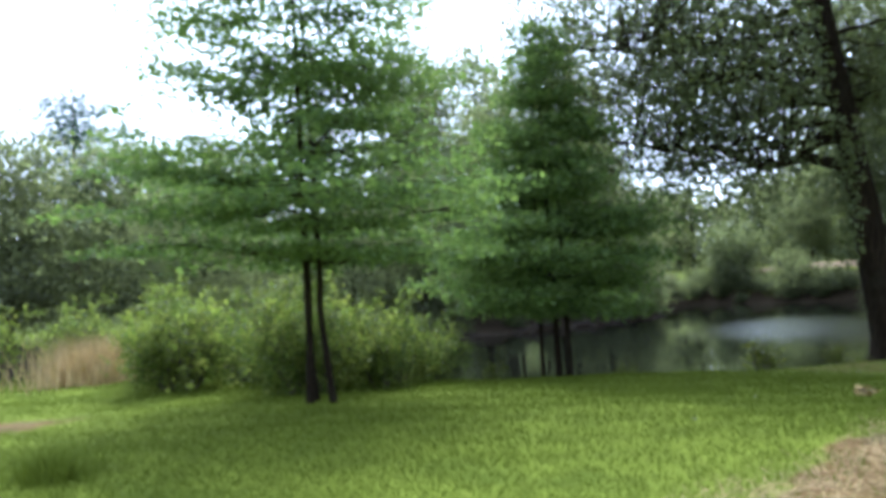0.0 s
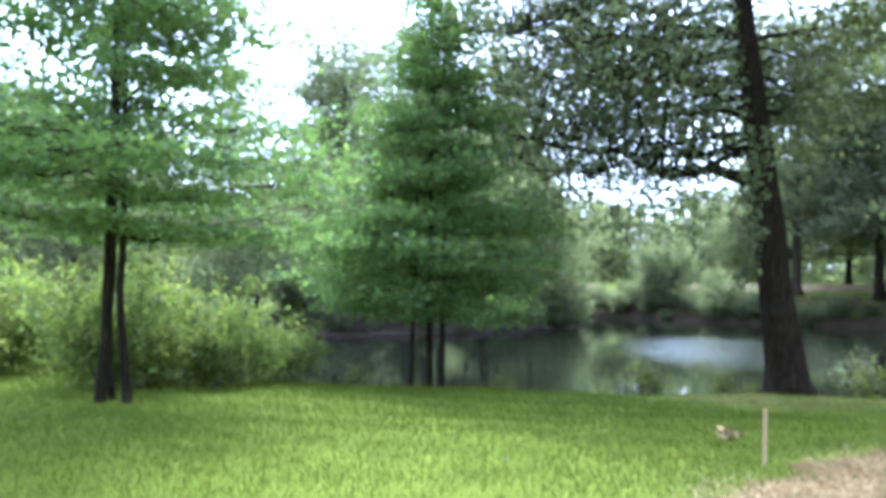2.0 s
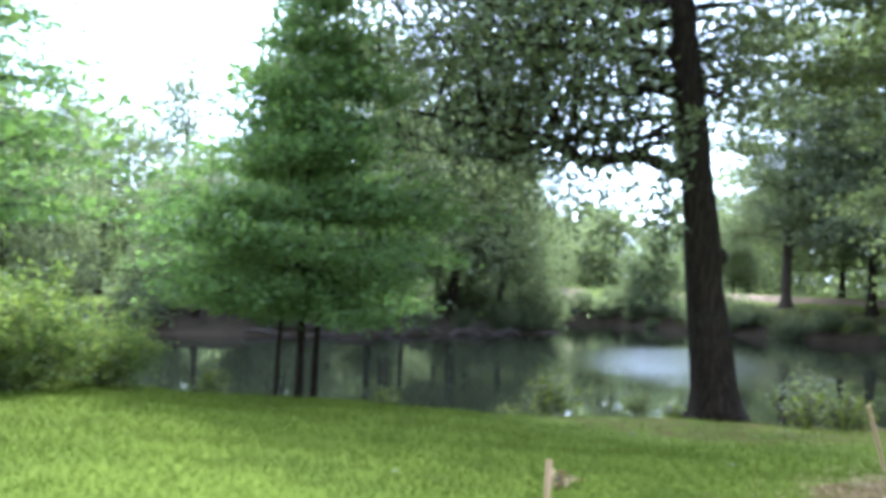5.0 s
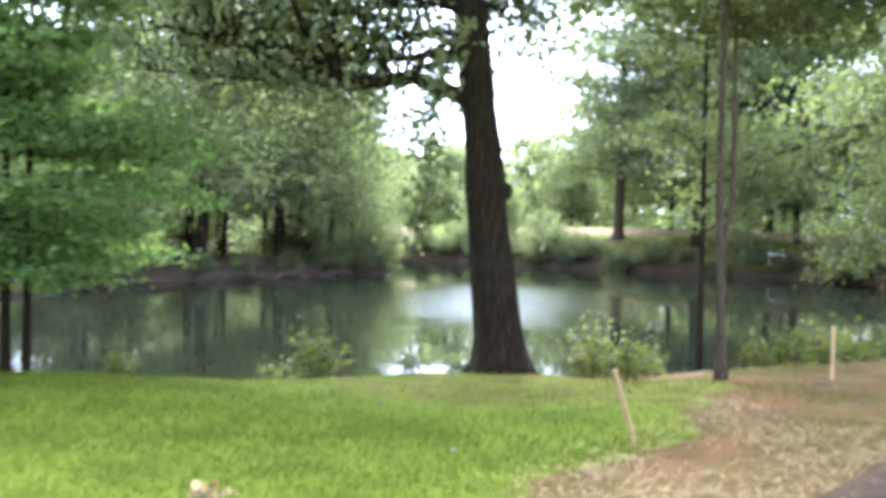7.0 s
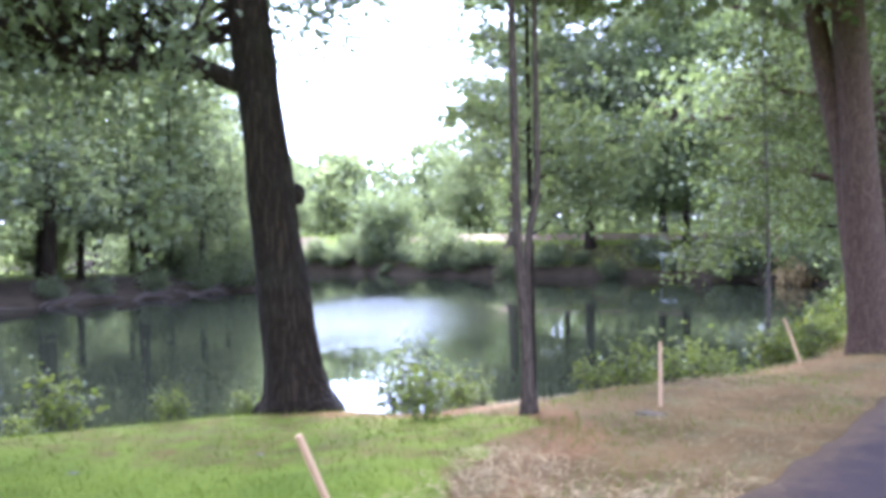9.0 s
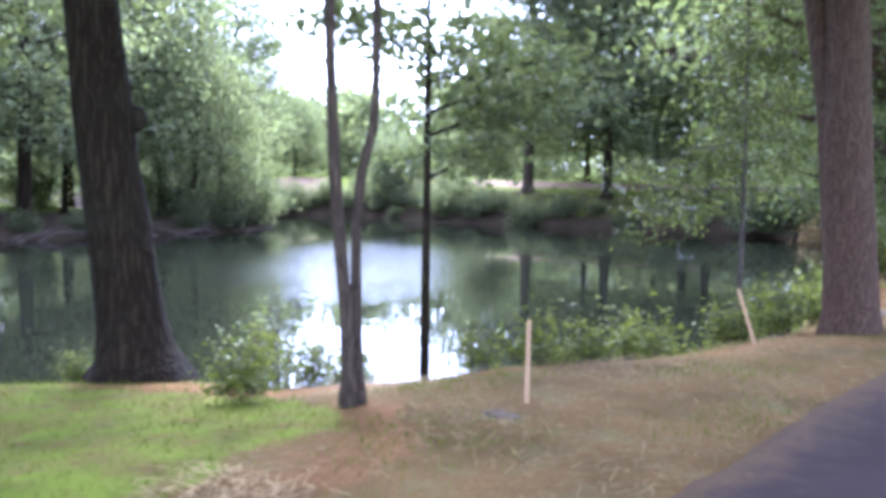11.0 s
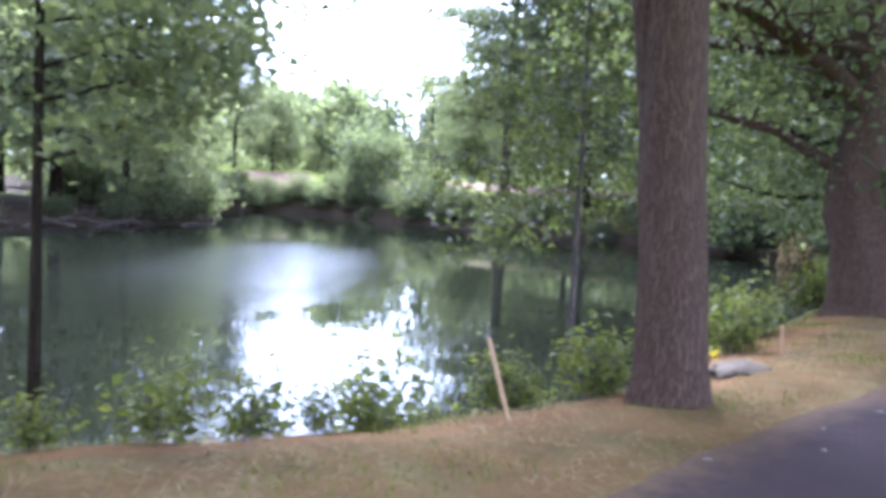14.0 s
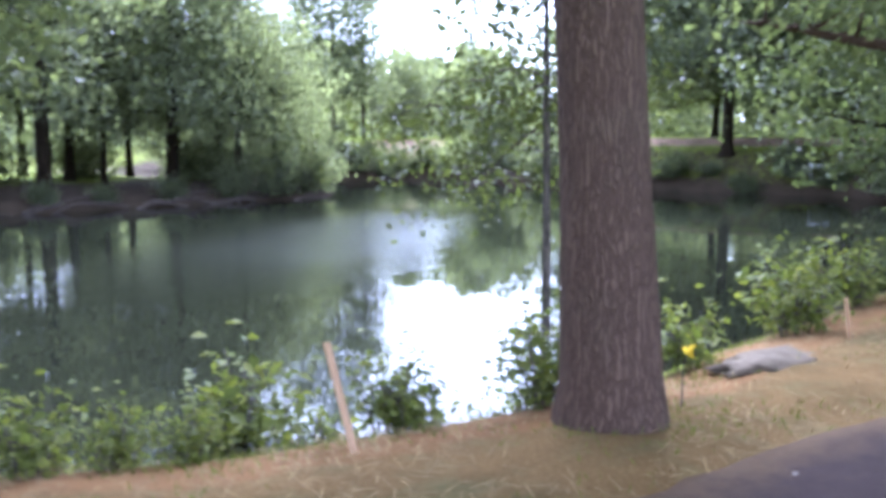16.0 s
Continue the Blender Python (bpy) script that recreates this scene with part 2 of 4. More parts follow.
clean = mix_node(n, l, 1.0, r1.outputs[0], r2.outputs[0], "MULTIPLY")
l.new(mix_node(n, l, shown.outputs[0], clean, (0.105, 0.068, 0.034)), p.inputs["Base Color"])
p.inputs["Roughness"].default_value, p.inputs["Specular IOR Level"].default_value = 0.92, 0.15
bump_on(n, l, p, grit.outputs["Fac"], 0.6, 0.006)
ASPHALT = m

m, n, l, p = material("pond_water")
p.inputs["Base Color"].default_value = (0.009, 0.01, 0.006, 1)
p.inputs["IOR"].default_value = 1.33
swell = noise_node(n, l, 0.9, 3.0, 0.5)
ripple = noise_node(n, l, 5.0, 3.0, 0.6, (1.0, 0.55, 1))
# a patch in the middle of the pond that the wind ruffles
tc, mp = n.new("ShaderNodeTexCoord"), n.new("ShaderNodeMapping")
mp.vector_type = "TEXTURE"
mp.inputs["Location"].default_value = (18.6, 14.9, WATER_Z)
mp.inputs["Rotation"].default_value = (0, 0, radians(27))
mp.inputs["Scale"].default_value = (11.0, 4.3, 1)
ball = n.new("ShaderNodeTexGradient")
ball.gradient_type = "SPHERICAL"
l.new(tc.outputs["Object"], mp.inputs["Vector"])
l.new(mp.outputs[0], ball.inputs["Vector"])
ragged = noise_node(n, l, 0.5, 6.0, 0.7, (0.5, 1.6, 1))
gust = n.new("ShaderNodeMath")
gust.operation = "MULTIPLY_ADD"
l.new(ragged.outputs["Fac"], gust.inputs[0])
gust.inputs[1].default_value = 0.7
l.new(ball.outputs["Fac"], gust.inputs[2])
gusty = ramp_node(n, [(0.42, (0, 0, 0)), (0.6, (0.6, 0.6, 0.6)), (0.9, (1, 1, 1))])
l.new(gust.outputs[0], gusty.inputs[0])
rough = n.new("ShaderNodeMapRange")
l.new(gusty.outputs[0], rough.inputs[0])
rough.inputs[3].default_value, rough.inputs[4].default_value = 0.025, 0.19
l.new(rough.outputs[0], p.inputs["Roughness"])
chop = n.new("ShaderNodeMath")
chop.operation = "MULTIPLY"
l.new(gusty.outputs[0], chop.inputs[0])
l.new(ripple.outputs["Fac"], chop.inputs[1])
both = n.new("ShaderNodeMath")
both.operation = "MULTIPLY_ADD"
l.new(chop.outputs[0], both.inputs[0])
both.inputs[1].default_value = 2.6
l.new(swell.outputs["Fac"], both.inputs[2])
bump_on(n, l, p, both.outputs[0], 0.12, 0.05)
WATER = m


# ---- builders ----
def mesh_object(name, verts, faces, mat, smooth=False):
    me = bpy.data.meshes.new(name)
    verts = np.asarray(verts, dtype=np.float32)
    if isinstance(faces, np.ndarray):
        k = faces.shape[1]
        me.vertices.add(len(verts))
        me.vertices.foreach_set("co", verts.ravel())
        me.loops.add(faces.size)
        me.loops.foreach_set("vertex_index", faces.astype(np.int32).ravel())
        me.polygons.add(len(faces))
        me.polygons.foreach_set("loop_start", np.arange(0, faces.size, k, dtype=np.int32))
    else:
        me.from_pydata(verts.tolist(), [], faces)
    me.update(calc_edges=True)
    me.materials.append(mat)
    if smooth:
        me.polygons.foreach_set("use_smooth", np.ones(len(me.polygons), dtype=bool))
    return new(name, me)


def under(ob, parent, label=""):
    ob.parent = parent
    if label:
        ob["label"] = label
    return ob


def from_bmesh(name, bm, mat, smooth=False):
    me = bpy.data.meshes.new(name)
    bm.to_mesh(me)
    bm.free()
    me.materials.append(mat)
    if smooth:
        me.polygons.foreach_set("use_smooth", np.ones(len(me.polygons), dtype=bool))
    return new(name, me)


def thing(name, x, y, z, label, category, group="", turn=0.0):
    e = new(name)
    e.empty_display_size = 0.2
    e.matrix_basis = pose(x, y, z, 0, 0, turn)
    return tagged(e, label, category, group)


class Tubes:
    """Collects tapered round limbs into one mesh."""

    def __init__(self):
        self.v, self.f = [], []

    def add(self, pts, radii, sides=6, lump=0.0, rng=None):
        start = len(self.v)
        pts = [Vector(q) for q in pts]
        for i, (q, r) in enumerate(zip(pts, radii)):
            d = (pts[min(i + 1, len(pts) - 1)] - pts[max(i - 1, 0)]).normalized()
            u = d.cross(Vector((0.31, 0.95, 0.05)))
            u = u.normalized() if u.length > 1e-3 else Vector((1, 0, 0))
            w = d.cross(u)
            for k in range(sides):
                a = 2 * math.pi * k / sides
                rr = r * (1 + (lump * noise.noise(Vector((math.cos(a) * 1.7, math.sin(a) * 1.7, q.z * 1.6 + start * 0.37))) if lump else 0))
                self.v.append(q + (u * math.cos(a) + w * math.sin(a)) * rr)
        for i in range(len(pts) - 1):
            for k in range(sides):
                a, b = start + i * sides + k, start + i * sides + (k + 1) % sides
                self.f.append((a, b, b + sides, a + sides))
        self.f.append(tuple(start + (len(pts) - 1) * sides + k for k in range(sides)))

    def made(self, name, mat):
        return mesh_object(name, [tuple(q) for q in self.v], self.f, mat, True)


def leaf_mesh(name, centres, sizes, mat, rng, flat=1.0, width=0.32, droop=0.0):
    """Many single folded leaves, each of two triangles, about the given centres."""
    c = np.asarray(centres)
    k = len(c)
    nrm = rng.normal(size=(k, 3)) * 0.6
    nrm[:, 2] += flat
    nrm /= np.linalg.norm(nrm, axis=1)[:, None]
    d = rng.normal(size=(k, 3))
    d[:, 2] -= droop
    d -= nrm * (d * nrm).sum(1)[:, None]
    d /= np.linalg.norm(d, axis=1)[:, None] + 1e-9
    s = np.cross(nrm, d)
    L = np.asarray(sizes)[:, None]
    w = width * (0.8 + 0.4 * rng.random((k, 1)))
    v = np.empty((k, 4, 3))
    v[:, 0] = c - d * L * 0.5
    v[:, 1] = c + s * L * w + nrm * L * 0.12
    v[:, 2] = c + d * L * 0.5 - nrm * L * 0.08
    v[:, 3] = c - s * L * w + nrm * L * 0.12
    base = (np.arange(k) * 4)[:, None]
    f = np.concatenate([base + np.array([0, 1, 2]), base + np.array([0, 2, 3])], 1).reshape(-1, 3)
    return mesh_object(name, v.reshape(-1, 3), f, mat)


def along(pts, s):
    """The point at the share s of a polyline."""
    q = s * (len(pts) - 1)
    i = min(int(q), len(pts) - 2)
    return pts[i].lerp(pts[i + 1], q - i)


def profile(stops, f):
    xs, ys = zip(*stops)
    return float(np.interp(f, xs, ys))


def stem_line(rng, height, lean, bend, steps=9, base=(0, 0, 0)):
    """The middle line of a trunk."""
    ph = rng.random() * 6.3
    out = []
    for i in range(steps):
        s = i / (steps - 1)
        out.append(Vector((base[0] + lean[0] * height * s + bend * math.sin(3.1 * s + ph) * s, base[1] + lean[1] * height * s + bend * math.cos(2.7 * s + ph) * s, base[2] + height * s)))
    return out


def tree(name, x, y, z, label, seed, height, trunk_r, stems, crown, low, limbs, leaf_count, leaf_len, leaf_mat, bark, rise=0.15,
         spread=0.3, flat=1.0, layer=0.35, sides=10, bend=0.12, flare=1.5, extra=(), group="", width=0.32, droop=0.0, twigs=True, lump=0.12, sub=8, bias=None, tiers=0, bare=None, heavy=1.0, kinks=()):
    """A tree: tapered trunks, limbs with twigs, and a crown of single leaves in clumps. stems: (dx, dy, lean x, lean y, radius share, height share);
    crown: (share of the crown's height, radius); low: height of the lowest limb; extra: limbs of their own (height share, heading, length, rise), the rising ones heavy times as thick, the level ones half;
    kinks: for each stem, sidesteps (height share, x, y) of its middle line."""
    rng = np.random.default_rng(seed)
    e = thing(name, x, y, z, label, "tree", group)
    lines = []
    for number, (dx, dy, lx, ly, rs, hs) in enumerate(stems):
        t = Tubes()
        pts = stem_line(rng, height * hs, (lx, ly), bend, 25, (dx, dy, 0))
        if number < len(kinks):
            ks, kx, ky = zip(*kinks[number])
            for i, q in enumerate(pts):
                q.x += float(np.interp(i / 24, ks, kx))
                q.y += float(np.interp(i / 24, ks, ky))
        r0 = trunk_r * rs
        radii = [r0 * (1 - 0.86 * (i / 24) ** 1.1) for i in range(25)]
        up = next(i for i, q in enumerate(pts) if q.z > 0.7)
        near = [pts[0] + Vector((0, 0, -0.35)), pts[0] + Vector((0, 0, 0.02)), along(pts, 0.25 / height), along(pts, 0.6 / height)]
        t.add(near + pts[up:], [r0 * flare * 1.15, r0 * flare, r0 * (1 + (flare - 1) * 0.35), r0 * 1.04] + radii[up:], sides, lump)
        under(t.made("trunk", bark), e)
        lines.append((pts, r0))
    t = Tubes()
    tips = []
    specs = []
    for i in range(limbs):
        f = (i + 0.5) / limbs
        if tiers:
            f = (math.floor(f * tiers) + 0.5 + rng.normal() * 0.1) / tiers
        specs.append((low + (height * 0.97 - low) * f ** 1.05, i * 2.39996 + rng.normal() * 0.35, profile(crown, f) * rng.uniform(0.72, 1.08), rise + rng.normal() * 0.08 + 0.25 * f))
    for hs, head, length, up in extra:
        specs.append((height * hs, radians(head), length, up))
    for i, (h, az, r, up) in enumerate(specs):
        pts, r0 = lines[i % len(lines)] if i < limbs else lines[0]
        if h > pts[-1].z:
            pts, r0 = max(lines, key=lambda q: q[0][-1].z)
        if bias:
            r *= 1 + bias[1] * min(0.0, math.cos(az - radians(bias[0])))
        if bare and h < bare[2] and math.cos(az - radians(bare[0])) > math.cos(radians(bare[1])):
            r *= 0.14
        s = min(h / pts[-1].z, 0.98)
        q = along(pts, s)
        limb = [q]
        side = Vector((-math.sin(az), math.cos(az), 0))
        for j in range(1, 6):
            g = j / 5
            limb.append(q + Vector((math.cos(az), math.sin(az), 0)) * r * g + Vector((0, 0, up * r * (g - 0.35 * g * g))) + side * rng.normal() * 0.05 * r * g + Vector((0, 0, rng.normal() * 0.03 * r)))
        lr = min(r0 * (1 - 0.8 * s) * 0.55, (0.012 + 0.02 * r) * (1.0 if i < limbs else heavy if up >= 0.25 else 0.5))
        if twigs:
            t = Tubes()
        t.add(limb, [lr * (1 - 0.172 * j) for j in range(6)], 6)
        k = max(3, int(sub * r))
        for j in range(k):
            g = rng.uniform(0.06, 1.0) ** 0.75
            b = along(limb, g)
            off = side * rng.normal() * spread * r * (1.15 - 0.6 * g) + Vector((math.cos(az), math.sin(az), 0)) * rng.normal() * 0.15 * r + Vector((0, 0, abs(rng.normal()) * 0.12 * r * layer * 2 - 0.03 * r - droop * rng.random()))
            tip = b + off
            if twigs:
                t.add([b, b.lerp(tip, 0.55) + Vector((0, 0, 0.06 * off.length)), tip], [lr * 0.3 + 0.003, 0.006, 0.003], 3)
            tips.append(tip)
        if twigs:
            under(t.made("limb", bark), e)
    if not twigs:
        under(t.made("branchwork", bark), e)
    tips = np.array([tuple(q) for q in tips])
    pick = rng.integers(0, len(tips), leaf_count)
    sc = leaf_len * 2.6
    c = tips[pick] + rng.normal(size=(leaf_count, 3)) * np.array([sc, sc, sc * layer])
    if droop:
        c[:, 2] -= rng.random(leaf_count) ** 1.5 * droop
    if bare:
        # no leaves on the bare side of the bole
        axis = np.array([tuple(q) for q in lines[0][0]])
        gx, gy = c[:, 0] - np.interp(c[:, 2], axis[:, 2], axis[:, 0]), c[:, 1] - np.interp(c[:, 2], axis[:, 2], axis[:, 1])
        front = np.cos(np.arctan2(gy, gx) - radians(bare[0])) > math.cos(radians(bare[3]))
        near = np.hypot(gx, gy) < 0.75
        c = c[~((c[:, 2] < bare[2]) & (front | near))]
        leaf_count = len(c)
    under(leaf_mesh("crown", c, leaf_len * rng.uniform(0.6, 1.25, leaf_count), leaf_mat, rng, flat, width, droop * 1.5), e)
    return e


def shrub(name, x, y, z, label, seed, radius, height, leaf_count, leaf_len, leaf_mat, bark, group="", flat=0.6, stems=9, clump=1.4, category="shrub", single=True):
    """A shrub: many thin stems from one foot and leaves in clumps on them."""
    rng = np.random.default_rng(seed)
    e = thing(name, x, y, z, label, category, group)
    t = Tubes()
    tips = []
    for i in range(stems):
        if single:
            t = Tubes()
        az, out = i * 2.4 + rng.normal() * 0.3, radius * math.sqrt((i + 0.6) / stems) * rng.uniform(0.7, 1.1)
        top = Vector((math.cos(az) * out, math.sin(az) * out, height * rng.uniform(0.6, 1.08) * (1 - 0.35 * (out / radius) ** 2)))
        foot = Vector((math.cos(az) * out * 0.25, math.sin(az) * out * 0.25, -0.12))
        mid = foot.lerp(top, 0.5) + Vector((0, 0, 0.12 * height))
        t.add([foot, mid, top], [0.006 + 0.006 * height, 0.005 + 0.003 * height, 0.003], 4)
        for g in np.linspace(0.3, 1.0, 7):
            b = along([foot, mid, top], float(g))
            for _ in range(3):
                tip = b + Vector(rng.normal(size=3) * radius * 0.17)
                tip.z = max(tip.z, 0.04)
                t.add([b, tip], [0.004, 0.002], 3)
                tips.append(tip)
        if single:
            under(t.made("stem", bark), e)
    if not single:
        under(t.made("stemwork", bark), e)
    tips = np.array([tuple(q) for q in tips])
    c = tips[rng.integers(0, len(tips), leaf_count)] + rng.normal(size=(leaf_count, 3)) * leaf_len * clump
    c[:, 2] = np.maximum(c[:, 2], 0.02)
    under(leaf_mesh("foliage", c, leaf_len * rng.uniform(0.55, 1.25, leaf_count), leaf_mat, rng, flat), e)
    return e


# ---- ground, path and pond ----
SHORE = [(-60, 50), (-34, 42), (-20, 37), (-10, 32), (-5.2, 26), (-3.9, 20), (-2.9, 15.8), (-1.2, 13.6), (0.3, 12.2), (2.0, 9.9), (3.6, 8.6), (4.4, 7.5), (4.6, 6.2),
         (5.2, 5.2), (6.2, 4.4), (7.3, 3.6), (8.5, 3.0), (10, 2.5), (13, 2.2), (18, 1.6), (26, 1.0), (36, 0.3), (42, 4), (44, 10), (43.8, 16), (43.5, 22), (44, 27),
         (46, 32), (45, 36.5), (40, 38.5), (33, 39), (29, 35), (31, 30), (30.5, 27.2), (28, 26.2), (20, 27), (13, 27.8), (8.5, 28), (4, 31), (-5, 38), (-18, 46), (-34, 54), (-60, 60)]


def shore_distance(px, py):
    """Distance to the waterline, positive on land, and the nearest shore's index."""
    P = np.array(SHORE, float)
    Q = np.roll(P, -1, 0)
    best = np.full(px.shape, 1e9)
    inside = np.zeros(px.shape, bool)
    for (x1, y1), (x2, y2) in zip(P, Q):
        dx, dy = x2 - x1, y2 - y1
        t = np.clip(((px - x1) * dx + (py - y1) * dy) / (dx * dx + dy * dy), 0, 1)
        best = np.minimum(best, np.hypot(px - x1 - t * dx, py - y1 - t * dy))
        cross = (y1 > py) != (y2 > py)
        with np.errstate(divide="ignore", invalid="ignore"):
            inside ^= cross & (px < (x2 - x1) * (py - y1) / (y2 - y1 + 1e-12) + x1)
    return np.where(inside, -best, best)


EDGE_X = [-40, -14, -7, -1.8, 0.5, 3, 6, 8.2, 10, 17, 30, 60]
EDGE_Y = [4.3, 4.1, 3.75, 2.8, 2.2, 1.5, 0.8, 0.2, -0.35, -2.5, -7.0, -18]
STRAW_X = [-40, -12, -8.8, -6.8, -5, -3.5, -2, 0, 1.9, 2.6, 3.2]
STRAW_Y = [5.3, 5.2, 5.0, 4.95, 4.8, 4.5, 4.15, 3.9, 4.0, 4.6, 5.6]


def path_edge(x):
    return np.interp(x, EDGE_X, EDGE_Y)


def land_height(px, py):
    px, py = np.asarray(px, float), np.asarray(py, float)
    d = shore_distance(px, py)
    dip = -0.3 * np.clip((px + 7) / 8, 0, 1) * np.clip((py - 4.0) / 2.6, 0, 1) * np.clip((20 - py) / 3, 0, 1) * np.clip((9 - px) / 4, 0, 1)
    z = np.where(d > 0, WATER_Z + (0.75 + dip) * (1 - np.exp(-np.maximum(d, 0) / np.where((py > 24) | (px > 28), 2.6, 0.85))), WATER_Z - 0.9 * (1 - np.exp(np.minimum(d, 0) / 1.5)))
    far = np.clip((px - 30) / 10, 0, 1) * np.clip(py / 8 + 0.4, 0, 1)
    north = np.clip((py - 24) / 4, 0, 1)
    z = z + np.where(d > 0, 1 - np.exp(-np.maximum(d, 0) / 2.4), 0) * np.maximum(far * 2.1 , north * 0.25)
    z = z + np.where(d > 1, np.clip((np.hypot(px - 10, py - 10) - 70) / 120, 0, 1) * 4.0, 0)
    lumps = 0.03 * np.sin(px * 1.3 + 0.7 * py) * np.sin(py * 1.1 - 0.4 * px) + 0.015 * np.sin(px * 3.7) * np.sin(py * 3.1 + px)
    on_path = (py < path_edge(px) + 0.25)
    return z + np.where(on_path, 0, lumps) - np.where(on_path & (py > path_edge(px) - 4.0), 0.02, 0)


def land_z(x, y):
    return float(land_height(np.array([x]), np.array([y]))[0])


def steps(*spans):
    out = []
    for a, b, s in spans:
        out += list(np.arange(a, b - 1e-6, s))
    return np.array(out + [spans[-1][1]])


gx = steps((-3000, -1000, 500), (-1000, -200, 100), (-200, -60, 14), (-60, -20, 1.6), (-20, 13, 0.2), (13, 50, 0.9), (50, 110, 6), (110, 300, 30), (300, 1000, 100), (1000, 3000, 500))
gy = steps((-3000, -1000, 500), (-1000, -200, 100), (-200, -30, 12), (-30, -5, 1.5), (-5, 17, 0.2), (17, 62, 0.9), (62, 120, 6), (120, 300, 30), (300, 1000, 100), (1000, 3000, 500))
GX, GY = np.meshgrid(gx, gy)
GZ = land_height(GX.ravel(), GY.ravel())
gv = np.stack([GX.ravel(), GY.ravel(), GZ], 1)
w = len(gx)
ii = (np.arange(len(gy) - 1)[:, None] * w + np.arange(w - 1)[None, :]).ravel()
ground = mesh_object("ground", gv, np.stack([ii, ii + 1, ii + 1 + w, ii + w], 1), GROUND, True)
tagged(ground, "grassy ground with straw-strewn soil beside the path and muddy pond banks", "ground", kind="structure")
d = shore_distance(gv[:, 0], gv[:, 1])
wob = 0.12 * np.sin(gv[:, 0] * 2.3) + 0.08 * np.sin(gv[:, 0] * 5.1 + 1)
edge_y = np.interp(gv[:, 0], STRAW_X, STRAW_Y)
strawy = np.clip((edge_y + wob - gv[:, 1]) / 0.25 + 0.5, 0, 1) * (gv[:, 0] < 3.2) + (gv[:, 0] >= 3.2) * np.clip((d - 0.35) / 0.4, 0, 1) * (gv[:, 1] < 8) * (gv[:, 0] < 22)
strawy *= gv[:, 1] > path_edge(gv[:, 0]) - 3.8
bare = np.exp(-(((gv[:, 0] + 10.4) / 1.3) ** 2 + ((gv[:, 1] - 14.6) / 0.9) ** 2))
strawy = np.maximum(strawy, 0.8 * bare)
strawy = np.maximum(strawy, 0.5 * np.clip((gv[:, 0] + 1.0) / 1.6, 0, 1) * np.clip((6 - gv[:, 0]) / 2, 0, 1) * np.clip((12 - gv[:, 1]) / 3, 0, 1) * (gv[:, 1] > path_edge(gv[:, 0])))
sandy = np.exp(-(((gv[:, 0] - 48.0) / 2.6) ** 2 + ((gv[:, 1] - 39.0) / 2.8) ** 2)) * 1.2 + 0.75 * np.clip((gv[:, 0] - 44) / 2, 0, 1) * (gv[:, 0] < 54) * np.clip((d - 3.0) / 1.0, 0, 1) * (gv[:, 1] > 4) * (gv[:, 1] < 34)
muddy = np.clip(1 - d / 0.5, 0, 1) + 0.75 * (gv[:, 1] > 22) * (gv[:, 0] < 32) * np.clip(1.6 - d / 5, 0, 1) + 0.5 * (gv[:, 1] > 38) * (gv[:, 0] < 44) + 0.58 * (gv[:, 0] > 30) * np.clip(2.2 - d / 4, 0, 1)
muddy = muddy * (1 - np.clip(sandy, 0, 1))
at = ground.data.color_attributes.new("cover", "FLOAT_COLOR", "POINT")
at.data.foreach_set("color", np.stack([np.clip(strawy, 0, 1), np.clip(sandy, 0, 1), np.clip(muddy, 0, 1), np.ones(len(d))], 1).astype(np.float32).ravel())

outer = np.where(gv[:, 0] < 2.6, edge_y - gv[:, 1], (d - 0.72) * 0.8)
rim = np.clip(1.2 - np.abs(outer - 0.4) / 0.5, 0, 1) * (0.55 + 0.4 * np.clip(gv[:, 0] / 3, 0, 1)) * np.clip((gv[:, 0] + 6) / 4, 0, 1) * (gv[:, 1] > path_edge(gv[:, 0]) + 0.1) * (gv[:, 0] > -9) * (gv[:, 0] < 20) * (gv[:, 1] < 8)
ground.data.attributes.new("rim", "FLOAT", "POINT").data.foreach_set("value", rim.astype(np.float32))

# water sheet
bm = bmesh.new()
xs, ys = np.linspace(-62, 50, 40), np.linspace(-3, 62, 30)
grid = [[bm.verts.new((float(q), float(s), WATER_Z)) for q in xs] for s in ys]
for i in range(29):
    for j in range(39):
        bm.faces.new((grid[i][j], grid[i][j + 1], grid[i + 1][j + 1], grid[i + 1][j]))
tagged(from_bmesh("water", bm, WATER), "dark still pond water mirroring trees and white sky", "water", kind="structure")

# asphalt path, slightly crowned, with a crumbling edge
pv, pf, dusty = [], [], []
px = np.arange(-40, 60.01, 0.2)
ACROSS = [(0.0, 0.95), (0.02, 0.9), (0.16, 0.6), (0.38, 0.25), (0.7, 0.0), (1.4, 0.0), (2.2, 0.0), (2.9, 0.2), (3.28, 0.9), (3.3, 0.95)]
rows = len(ACROSS)
for x in px:
    e0 = float(path_edge(x)) + 0.06 * noise.noise(Vector((x * 1.7, 0.3, 0))) + 0.05 * noise.noise(Vector((x * 6, 1.3, 0)))
    for j, (s, cover) in enumerate(ACROSS):
        pv.append((x, e0 - s, (0.012 + 0.035 * math.sin(math.pi * s / 3.3)) if 0 < j < rows - 1 else -0.05))
        dusty.append(cover)
for i in range(len(px) - 1):
    for j in range(rows - 1):
        q = i * rows + j
        pf.append((q, q + 1, q + 1 + rows, q + rows)[::-1])
path = mesh_object("asphalt_path", pv, pf, ASPHALT, True)
path.data.attributes.new("dust", "FLOAT", "POINT").data.foreach_set("value", np.array(dusty, dtype=np.float32))
